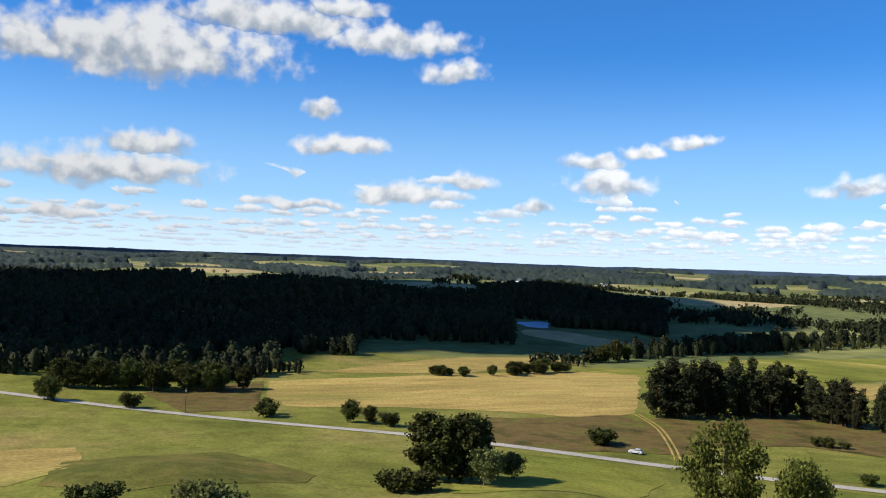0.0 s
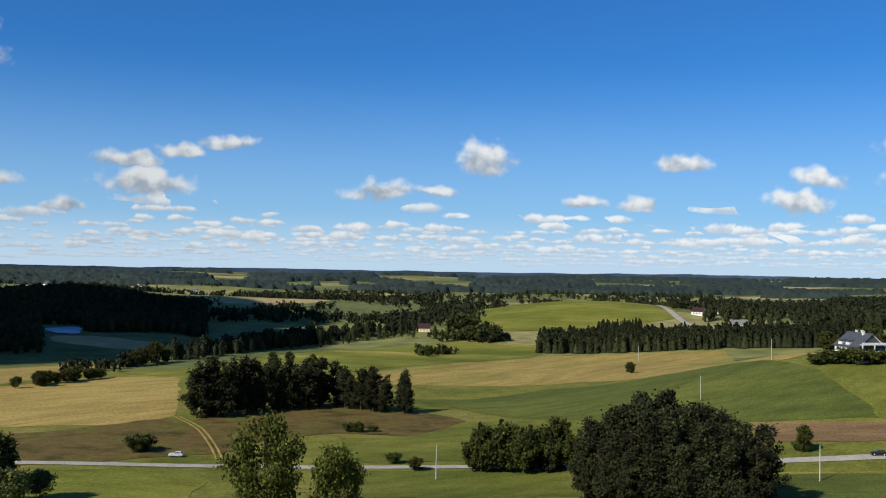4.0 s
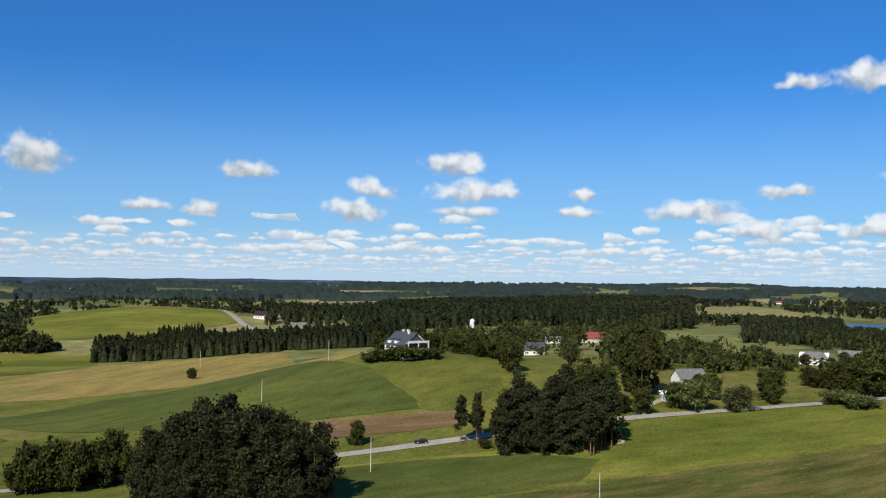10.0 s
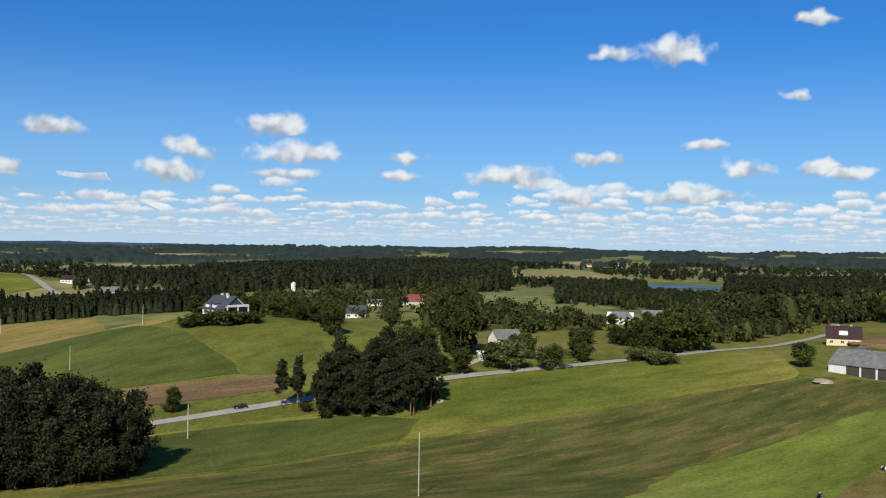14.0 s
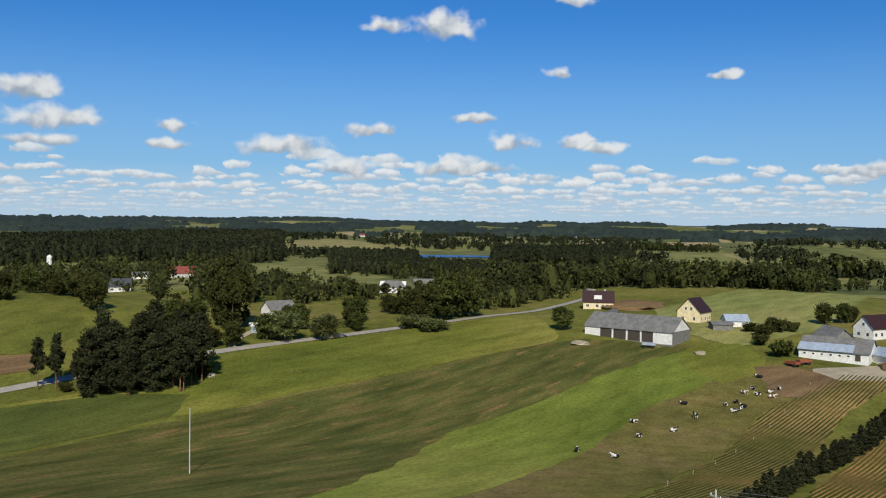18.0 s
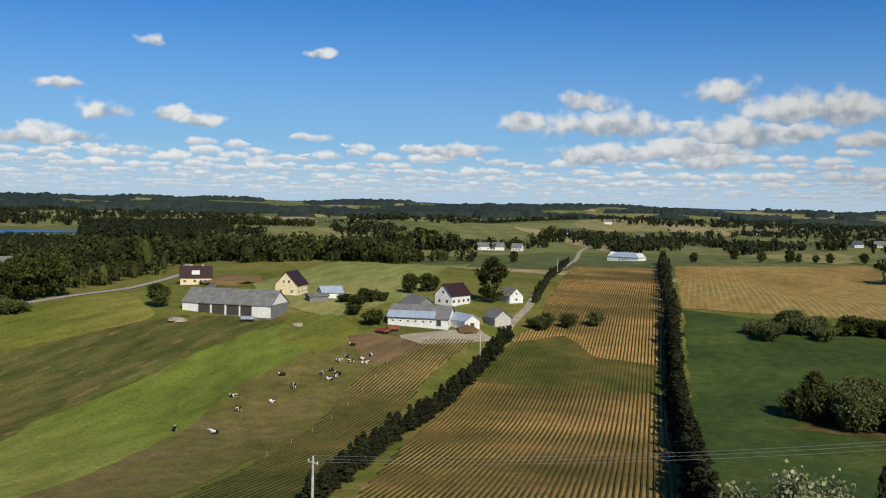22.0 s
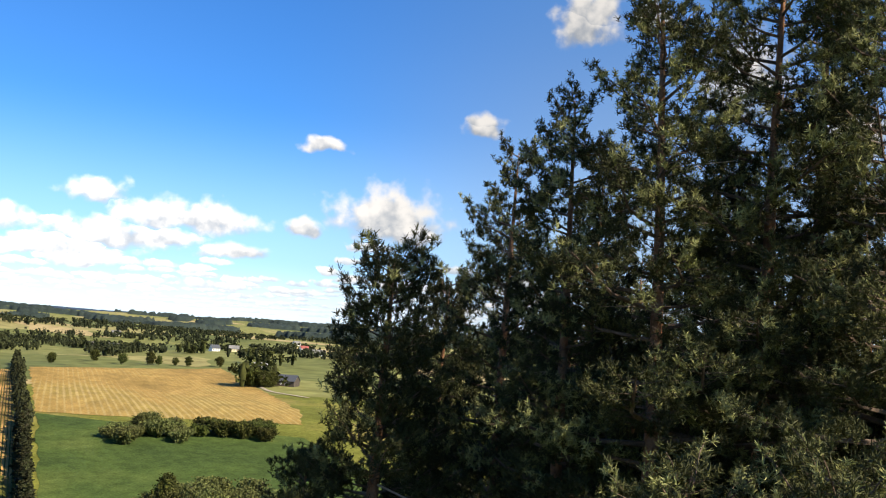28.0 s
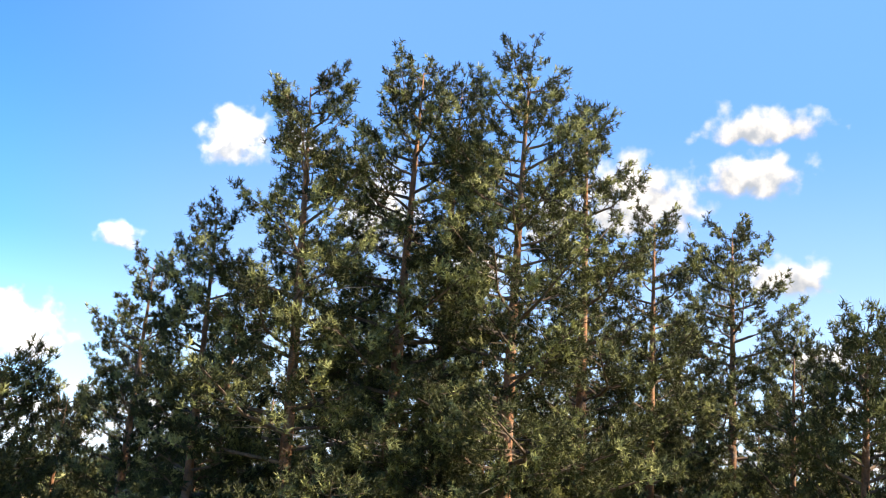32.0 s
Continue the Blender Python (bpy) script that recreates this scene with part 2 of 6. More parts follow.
def material(name, colors, scale, rough=0.9, bump=0.3, fine=None, random_tint=0.0, spread=(0.3, 0.7), metal=0.0, translucent=0.0, rows=None, stretch=None, patches=None, island=0.0, mottle=0.12, land=False):
    """Noise of two scales between the given colours. rows: (angle, spacing, colour, share) for drilled rows of a crop."""
    m = bpy.data.materials.new(name)
    m.use_nodes = True
    N, L = m.node_tree.nodes, m.node_tree.links
    b = N["Principled BSDF"]
    b.inputs["Roughness"].default_value = rough
    if land:
        mottle = 0.26
    b.inputs["Metallic"].default_value = metal
    b.inputs["Specular IOR Level"].default_value = 0.03 if land else 0.2 if rough > 0.6 else 0.5
    where = N.new("ShaderNodeNewGeometry").outputs["Position"]
    if stretch:
        sq = N.new("ShaderNodeMapping")
        sq.vector_type = "TEXTURE"
        sq.inputs["Rotation"].default_value = (0, 0, radians(-stretch[0]))
        sq.inputs["Scale"].default_value = (1 / stretch[1], 1, 1)
        L.new(where, sq.inputs[0])
        where_n = sq.outputs[0]
    else:
        where_n = where
    big = N.new("ShaderNodeTexNoise")
    big.inputs["Scale"].default_value, big.inputs["Detail"].default_value = scale, 5
    L.new(where_n, big.inputs["Vector"])
    ramp = N.new("ShaderNodeValToRGB")
    e = ramp.color_ramp.elements
    lo, hi = spread
    e[0].position, e[1].position = lo, hi
    e[0].color, e[1].color = (*colors[0], 1), (*colors[-1], 1)
    for i, c in enumerate(colors[1:-1]):
        k = e.new(lo + (hi - lo) * (i + 1) / (len(colors) - 1))
        k.color = (*c, 1)
    L.new(big.outputs[0], ramp.inputs[0])
    color = ramp.outputs[0]

    def blend(fac, a, bb, mode="MIX"):
        n = N.new("ShaderNodeMix")
        n.data_type, n.blend_type = "RGBA", mode
        for k, v in ((0, fac), (6, a), (7, bb)):
            if isinstance(v, bpy.types.NodeSocket):
                L.new(v, n.inputs[k])
            else:
                n.inputs[k].default_value = v
        return n.outputs[2]

    def calc(op, a, bb=0.0):
        n = N.new("ShaderNodeMath")
        n.operation = op
        for k, v in ((0, a), (1, bb)):
            if isinstance(v, bpy.types.NodeSocket):
                L.new(v, n.inputs[k])
            else:
                n.inputs[k].default_value = v
        return n.outputs[0]

    grain = N.new("ShaderNodeTexNoise")
    grain.inputs["Scale"].default_value, grain.inputs["Detail"].default_value = fine or scale * 14, 6
    L.new(where, grain.inputs["Vector"])
    mid = N.new("ShaderNodeTexNoise")
    mid.inputs["Scale"].default_value, mid.inputs["Detail"].default_value, mid.inputs["Roughness"].default_value = (fine or scale * 14) * 0.16, 5, 0.65
    L.new(where_n, mid.inputs["Vector"])
    if patches:
        pn = N.new("ShaderNodeTexNoise")
        pn.inputs["Scale"].default_value, pn.inputs["Detail"].default_value = patches[1], 4
        L.new(where_n, pn.inputs["Vector"])
        mr = N.new("ShaderNodeMapRange")
        mr.inputs["From Min"].default_value, mr.inputs["From Max"].default_value = patches[2], patches[2] + 0.12
        L.new(pn.outputs[0], mr.inputs[0])
        color = blend(mr.outputs[0], color, (*patches[0], 1))
    if rows:
        angle, gap, soil, share = rows
        turn = N.new("ShaderNodeMapping")
        turn.inputs["Rotation"].default_value = (0, 0, radians(angle))
        L.new(where, turn.inputs[0])
        sep = N.new("ShaderNodeSeparateXYZ")
        L.new(turn.outputs[0], sep.inputs[0])
        wobble = calc("ADD", sep.outputs[0], calc("MULTIPLY", grain.outputs[0], gap * 0.25))
        wave = calc("SINE", calc("MULTIPLY", wobble, 6.28318 / gap))
        mr = N.new("ShaderNodeMapRange")
        mr.inputs["From Min"].default_value, mr.inputs["From Max"].default_value = share - 0.5, share + 0.5
        L.new(calc("ADD", wave, calc("MULTIPLY", calc("SUBTRACT", big.outputs[0], 0.5), 4.0)), mr.inputs[0])
        color = blend(mr.outputs[0], color, (*soil, 1))
    gr = N.new("ShaderNodeMapRange")
    gr.inputs["From Min"].default_value, gr.inputs["From Max"].default_value = 0.3, 0.7
    gr.inputs["To Min"].default_value, gr.inputs["To Max"].default_value = (0.76, 1.24) if land else (0.72, 1.25)
    L.new(grain.outputs[0], gr.inputs[0])
    hue = N.new("ShaderNodeHueSaturation")
    L.new(color, hue.inputs["Color"])
    mm = N.new("ShaderNodeMapRange")
    mm.inputs["From Min"].default_value, mm.inputs["From Max"].default_value = 0.3, 0.7
    mm.inputs["To Min"].default_value, mm.inputs["To Max"].default_value = 1 - mottle, 1 + mottle
    L.new(mid.outputs[0], mm.inputs[0])
    value = calc("MULTIPLY", gr.outputs[0], mm.outputs[0])
    if random_tint:
        info = N.new("ShaderNodeObjectInfo")
        rm = N.new("ShaderNodeMapRange")
        rm.inputs["To Min"].default_value, rm.inputs["To Max"].default_value = 1 - random_tint, 1 + random_tint
        L.new(info.outputs["Random"], rm.inputs[0])
        value = calc("MULTIPLY", value, rm.outputs[0])
        hm = N.new("ShaderNodeMapRange")
        hm.inputs["To Min"].default_value, hm.inputs["To Max"].default_value = 0.5 - random_tint * 0.06, 0.5 + random_tint * 0.06
        L.new(info.outputs["Random"], hm.inputs[0])
        L.new(hm.outputs[0], hue.inputs["Hue"])
    if island:
        rm = N.new("ShaderNodeMapRange")
        rm.inputs["To Min"].default_value, rm.inputs["To Max"].default_value = 1 - island, 1 + island
        geo = N.new("ShaderNodeNewGeometry")
        L.new(geo.outputs["Random Per Island"], rm.inputs[0])
        value = calc("MULTIPLY", value, rm.outputs[0])
    L.new(value, hue.inputs["Value"])
    L.new(hue.outputs[0], b.inputs["Base Color"])
    if translucent:
        tl = N.new("ShaderNodeBsdfTranslucent")
        L.new(hue.outputs[0], tl.inputs[0])
        mx = N.new("ShaderNodeMixShader")
        mx.inputs[0].default_value = translucent
        L.new(b.outputs[0], mx.inputs[1])
        L.new(tl.outputs[0], mx.inputs[2])
        L.new(mx.outputs[0], N["Material Output"].inputs[0])
    if bump:
        bp = N.new("ShaderNodeBump")
        bp.inputs["Strength"].default_value, bp.inputs["Distance"].default_value = bump, 0.6 / (fine or scale * 14)
        L.new(grain.outputs[0], bp.inputs["Height"])
        L.new(bp.outputs[0], b.inputs["Normal"])
    return m


GRASS = material("meadow", [(0.093, 0.102, 0.021), (0.147, 0.149, 0.031), (0.202, 0.17, 0.052)], 0.022, fine=0.9, patches=((0.24, 0.18, 0.065), 0.013, 0.6), land=True)
LUSH = material("lush_crop", [(0.085, 0.1, 0.019), (0.12, 0.127, 0.026), (0.16, 0.157, 0.034)], 0.03, fine=1.2, stretch=(0, 0.4), land=True)
MIDGREEN = material("even_green_crop", [(0.064, 0.081, 0.02), (0.087, 0.102, 0.024), (0.118, 0.125, 0.029)], 0.02, fine=1.2, stretch=(20, 0.35), land=True)
DEEP = material("deep_green_crop", [(0.038, 0.06, 0.018), (0.052, 0.08, 0.021), (0.078, 0.102, 0.027)], 0.03, fine=1.5, land=True)
YELLOWGREEN = material("yellow_green_meadow", [(0.098, 0.113, 0.02), (0.16, 0.165, 0.03), (0.259, 0.224, 0.056)], 0.028, fine=1.0, stretch=(35, 0.35), patches=((0.32, 0.26, 0.07), 0.02, 0.62), land=True)
BRIGHT = material("bright_green_strip", [(0.111, 0.141, 0.024), (0.16, 0.19, 0.033), (0.249, 0.25, 0.055)], 0.03, fine=1.0, stretch=(22, 0.3), land=True)
PALE = material("pale_mown_grass", [(0.165, 0.187, 0.055), (0.217, 0.227, 0.07), (0.269, 0.247, 0.085)], 0.02, fine=1.0, stretch=(25, 0.25), land=True)
STUBBLE = material("straw_stubble", [(0.22, 0.165, 0.05), (0.34, 0.245, 0.08), (0.25, 0.21, 0.06)], 0.03, fine=0.8, stretch=(-20, 0.25), patches=((0.17, 0.155, 0.04), 0.02, 0.58), land=True)
TAN = material("dry_hay_field", [(0.22, 0.165, 0.05), (0.30, 0.22, 0.07), (0.19, 0.175, 0.045)], 0.02, fine=0.8, stretch=(-25, 0.3), land=True)
SCRUB = material("heathy_scrub", [(0.050, 0.052, 0.015), (0.120, 0.082, 0.032), (0.095, 0.098, 0.022)], 0.09, fine=1.6, land=True)
PLOUGH = material("bare_soil", [(0.13, 0.085, 0.045), (0.20, 0.13, 0.065), (0.15, 0.105, 0.045)], 0.06, fine=1.4, stretch=(40, 0.2), land=True)
POTATO = material("potato_crop", [(0.060, 0.070, 0.018), (0.095, 0.098, 0.026), (0.155, 0.122, 0.042)], 0.22, fine=1.1, stretch=(27, 0.22), patches=((0.22, 0.145, 0.055), 0.3, 0.62), land=True)
PASTURE = material("grazed_pasture", [(0.105, 0.098, 0.028), (0.15, 0.13, 0.037), (0.185, 0.138, 0.056)], 0.05, fine=1.2, patches=((0.19, 0.11, 0.06), 0.02, 0.64), land=True)
ROWS = material("drilled_soil", [(0.14, 0.095, 0.032), (0.29, 0.175, 0.062), (0.48, 0.275, 0.095)], 0.016, fine=1.8, stretch=(23, 2.2), land=True, spread=(0.35, 0.66))
ROWS_B = material("drilled_soil_pale", [(0.085, 0.085, 0.022), (0.19, 0.135, 0.05), (0.33, 0.22, 0.085)], 0.03, fine=1.8, land=True)
CROP = material("row_crop", [(0.042, 0.051, 0.013), (0.068, 0.073, 0.018), (0.143, 0.104, 0.035)], 0.04, fine=3.0, island=0.25, land=True, spread=(0.35, 0.68))
ORANGE = material("ripe_brown_crop", [(0.19, 0.128, 0.042), (0.31, 0.20, 0.062), (0.25, 0.185, 0.052)], 0.02, fine=1.2, stretch=(25, 0.3), land=True, rows=(-65.0, 3.0, (0.34, 0.25, 0.095), 0.9))
DIRT = material("sandy_track", [(0.30, 0.25, 0.17), (0.42, 0.36, 0.26)], 0.2, fine=2.0)
ASPHALT = material("pale_road", [(0.30, 0.275, 0.235), (0.38, 0.35, 0.30)], 0.15, fine=3.0, bump=0.1)
CONIFER = material("conifer_needles", [(0.017, 0.02, 0.008), (0.037, 0.04, 0.013)], 0.25, fine=2.0, random_tint=0.3, island=0.4)
BROAD = material("broad_leaves", [(0.031, 0.038, 0.008), (0.075, 0.081, 0.016)], 0.25, fine=2.0, random_tint=0.35, translucent=0.15, island=0.4)
LEAFWOOD = material("leafy_woodland", [(0.02, 0.026, 0.007), (0.062, 0.067, 0.015)], 0.05, fine=0.6, translucent=0.1, island=0.55)
RUT_GREEN = material("thick_young_crop", [(0.073, 0.077, 0.018), (0.101, 0.099, 0.023), (0.165, 0.124, 0.038)], 0.08, fine=1.6, land=True)
WILLOW = material("pale_leaves", [(0.078, 0.090, 0.027), (0.145, 0.155, 0.050)], 0.3, fine=2.0, random_tint=0.25, translucent=0.25, island=0.35)
BIRCH = material("yellow_green_leaves", [(0.075, 0.090, 0.016), (0.135, 0.145, 0.028)], 0.4, fine=3.0, random_tint=0.15, translucent=0.3, island=0.45)
SILVER = material("silvery_leaves", [(0.17, 0.19, 0.09), (0.34, 0.35, 0.19)], 0.6, fine=3.0, translucent=0.2, island=0.45)
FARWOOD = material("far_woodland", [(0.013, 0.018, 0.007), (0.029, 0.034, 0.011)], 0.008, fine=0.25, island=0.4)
BARK = material("grey_bark", [(0.07, 0.055, 0.04), (0.14, 0.11, 0.085)], 3.0, fine=14)
PINEBARK = material("orange_pine_bark", [(0.10, 0.055, 0.032), (0.23, 0.115, 0.06), (0.15, 0.11, 0.085)], 2.2, fine=18, bump=0.8)
LIMBBARK = material("pine_limb_bark", [(0.06, 0.045, 0.034), (0.15, 0.105, 0.075)], 3.0, fine=16)
DEADWOOD = material("dead_twigs", [(0.24, 0.19, 0.14), (0.36, 0.30, 0.24)], 3.0, fine=16)
# needles in two tones: dark as in shade, pale with sunlight painted in
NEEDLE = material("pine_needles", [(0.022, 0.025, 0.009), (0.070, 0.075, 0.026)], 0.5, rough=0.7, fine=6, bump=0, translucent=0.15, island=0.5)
NEEDLE_SUNLIT = material("painted_sunlit_pine_needles", [(0.14, 0.15, 0.050), (0.30, 0.305, 0.125)], 0.6, rough=0.7, fine=6, bump=0, translucent=0.2, island=0.5)
# canopy green shifted to blue: distance haze painted into the colour
FARCANOPY = material("haze_tinted_forest_canopy", [(0.016, 0.027, 0.024), (0.034, 0.047, 0.036)], 0.02, fine=0.3, bump=0)
WHITE = material("white_render", [(0.70, 0.69, 0.66), (0.80, 0.79, 0.76)], 0.5, fine=6, bump=0.1)
CREAM = material("cream_render", [(0.72, 0.60, 0.36), (0.80, 0.68, 0.44)], 0.5, fine=6, bump=0.1)
GREYWALL = material("grey_boards", [(0.16, 0.16, 0.15), (0.24, 0.235, 0.22)], 1.0, fine=8)
DARKROOF = material("anthracite_tiles", [(0.045, 0.05, 0.06), (0.075, 0.08, 0.09)], 1.2, fine=6, rough=0.6)
REDROOF = material("oxblood_tiles", [(0.026, 0.009, 0.009), (0.042, 0.013, 0.012)], 1.0, fine=6, rough=0.6)
SCARLET = material("red_sheet", [(0.20, 0.045, 0.035), (0.27, 0.07, 0.05)], 0.6, fine=5, rough=0.6)
ASBESTOS = material("grey_fibre_cement", [(0.13, 0.13, 0.125), (0.22, 0.215, 0.20)], 0.5, fine=5)
BLUETIN = material("blue_grey_sheet", [(0.28, 0.34, 0.42), (0.38, 0.44, 0.52)], 0.5, fine=4, rough=0.45)
CONCRETE = material("pale_concrete", [(0.42, 0.41, 0.38), (0.55, 0.54, 0.50)], 1.5, fine=10)
DARKWOOD = material("tarred_wood", [(0.05, 0.042, 0.036), (0.09, 0.075, 0.06)], 2.0, fine=12)
WINDOW = material("window_glass", [(0.03, 0.035, 0.045), (0.05, 0.055, 0.065)], 2.0, rough=0.12, bump=0)
BLACKHIDE = material("black_hide", [(0.012, 0.011, 0.011), (0.02, 0.018, 0.017)], 3.0, rough=0.7)
WHITEHIDE = material("white_hide", [(0.62, 0.60, 0.55), (0.72, 0.70, 0.66)], 3.0, rough=0.8)
BROWNHIDE = material("brown_hide", [(0.16, 0.06, 0.03), (0.22, 0.09, 0.045)], 3.0, rough=0.8)
CARWHITE = material("silver_car_paint", [(0.55, 0.56, 0.58), (0.60, 0.61, 0.63)], 2.0, rough=0.3, bump=0)
CARBLACK = material("black_car_paint", [(0.015, 0.015, 0.018), (0.02, 0.02, 0.024)], 2.0, rough=0.3, bump=0)
RUBBER = material("tyre_rubber", [(0.02, 0.02, 0.02), (0.03, 0.03, 0.03)], 5.0, rough=0.8)
RUST = material("rust_red_paint", [(0.22, 0.06, 0.03), (0.32, 0.10, 0.05)], 1.5, rough=0.6)
WIRE = material("bare_wire", [(0.32, 0.32, 0.31), (0.42, 0.42, 0.41)], 3.0, rough=0.5, metal=0.6, bump=0)
# blue of the reflected sky is painted into the water's base colour
WATER = material("sky_tinted_lake_water", [(0.03, 0.09, 0.25), (0.045, 0.12, 0.31)], 0.02, rough=0.35, bump=0.3, fine=0.8)
# the blue of distant air, put into the ridge's own colour
HAZE = material("painted_haze_blue", [(0.035, 0.06, 0.11), (0.055, 0.085, 0.14)], 0.002, fine=0.01, bump=0)
CLOUDWHITE = material("cloud_vapour", [(0.85, 0.85, 0.86), (0.92, 0.92, 0.92)], 0.01, fine=0.1)


def patchwork():
    """Far farmland: irregular fields of several crops, softened by grass."""
    m = bpy.data.materials.new("far_farmland")
    m.use_nodes = True
    N, L = m.node_tree.nodes, m.node_tree.links
    b = N["Principled BSDF"]
    b.inputs["Roughness"].default_value, b.inputs["Specular IOR Level"].default_value = 0.95, 0.03
    where = N.new("ShaderNodeNewGeometry").outputs["Position"]
    warp_n = N.new("ShaderNodeTexNoise")
    warp_n.inputs["Scale"].default_value = 0.004
    L.new(where, warp_n.inputs["Vector"])
    add = N.new("ShaderNodeVectorMath")
    add.operation = "MULTIPLY_ADD"
    L.new(warp_n.outputs["Color"], add.inputs[0])
    add.inputs[1].default_value = (160, 160, 0)
    L.new(where, add.inputs[2])
    flat_m = N.new("ShaderNodeMapping")
    flat_m.inputs["Scale"].default_value, flat_m.inputs["Rotation"].default_value = (1, 1.7, 0), (0, 0, 0.5)
    L.new(add.outputs[0], flat_m.inputs[0])
    cells = N.new("ShaderNodeTexVoronoi")
    cells.inputs["Scale"].default_value = 0.0045
    L.new(flat_m.outputs[0], cells.inputs["Vector"])
    ramp = N.new("ShaderNodeValToRGB")
    ramp.color_ramp.interpolation = "CONSTANT"
    e = ramp.color_ramp.elements
    tones = [(0.0, (0.145, 0.161, 0.030)), (0.2, (0.217, 0.217, 0.041)), (0.38, (0.116, 0.140, 0.030)), (0.52, (0.290, 0.252, 0.061)), (0.66, (0.189, 0.196, 0.038)), (0.8, (0.392, 0.287, 0.095)), (0.9, (0.145, 0.161, 0.038))]
    e[0].position, e[0].color = 0.0, (*tones[0][1], 1)
    e[1].position, e[1].color = tones[1][0], (*tones[1][1], 1)
    for p, c in tones[2:]:
        k = e.new(p)
        k.color = (*c, 1)
    sep = N.new("ShaderNodeSeparateColor")
    L.new(cells.outputs["Color"], sep.inputs[0])
    L.new(sep.outputs[0], ramp.inputs[0])
    fine = N.new("ShaderNodeTexNoise")
    fine.inputs["Scale"].default_value, fine.inputs["Detail"].default_value = 0.06, 6
    L.new(where, fine.inputs["Vector"])
    gr = N.new("ShaderNodeMapRange")
    gr.inputs["From Min"].default_value, gr.inputs["From Max"].default_value = 0.3, 0.7
    gr.inputs["To Min"].default_value, gr.inputs["To Max"].default_value = 0.6, 1.1
    L.new(fine.outputs[0], gr.inputs[0])
    hue = N.new("ShaderNodeHueSaturation")
    hue.inputs["Saturation"].default_value = 0.8
    L.new(ramp.outputs[0], hue.inputs["Color"])
    L.new(gr.outputs[0], hue.inputs["Value"])
    L.new(hue.outputs[0], b.inputs["Base Color"])
    return m


FARM = patchwork()

# ---------------------------------------------------------------- terrain


def ease(a, b, x):
    t = min(1.0, max(0.0, (x - a) / (b - a)))
    return t * t * (3 - 2 * t)


HILLS = [(48.5, 430, 85, 17), (20, 1500, 420, 14), (2, 1600, 300, 6), (-22, 1150, 480, 15), (-8, 1300, 330, 6), (62, 1300, 420, 12), (36.3, 1010, 125, 19), (31.5, 990, 130, 8), (92, 560, 110, 7), (91.5, 1010, 110, 9), (97, 1350, 130, 11), (103.5, 1230, 130, 7), (118, 1500, 190, 10), (124, 1900, 220, 12), (84, 1500, 160, 9), (110, 1850, 190, 10), (72, 1600, 180, 8), (-16, 238, 24, 4), (7.6, 212, 22, 4.5), (-7, 880, 130, 21), (6.5, 1080, 115, 20)]


def terrain(x, y):
    """Height of the land: the look-out hill, the farm plateau, single hills and the far ridge."""
    d = math.hypot(x, y)
    az = math.degrees(math.atan2(x, y))
    e = ease(30, 62, az) if az > -90 else 1 - ease(-180, -120, az)
    z = 2 + 36 * math.exp(-(d / 80) ** 2) + 12 * math.exp(-(d / 210) ** 4) + 17 * e * ease(230, 420, d)
    for a, r, s, h in HILLS:
        cx, cy = r * math.sin(radians(a)), r * math.cos(radians(a))
        q = ((x - cx) ** 2 + (y - cy) ** 2) / (s * s)
        if q < 12:
            z += h * math.exp(-q)
    w = ease(450, 1100, d)
    z += w * (5 * math.sin(x / 210 + 1.3) * math.cos(y / 260) + 3 * math.sin((x + y) / 130))
    z += 1.2 * math.sin(x / 47) * math.sin(y / 53 + 0.5) * ease(40, 150, d)
    z += 8 * ease(950, 1600, d) * math.sin(x / 170 + 2) * math.sin(y / 230 + 1)
    z += 8 * ease(700, 2200, d) + 30 * ease(2600, 4700, d)
    q = math.hypot(x - 1045, y - 235)
    z += (23.5 - z) * (1 - ease(95, 230, q))
    q = math.hypot(x - 76, y - 796)
    z += (10.7 - z) * (1 - ease(60, 140, q))
    return z

# ---------------------------------------------------------------- building tools


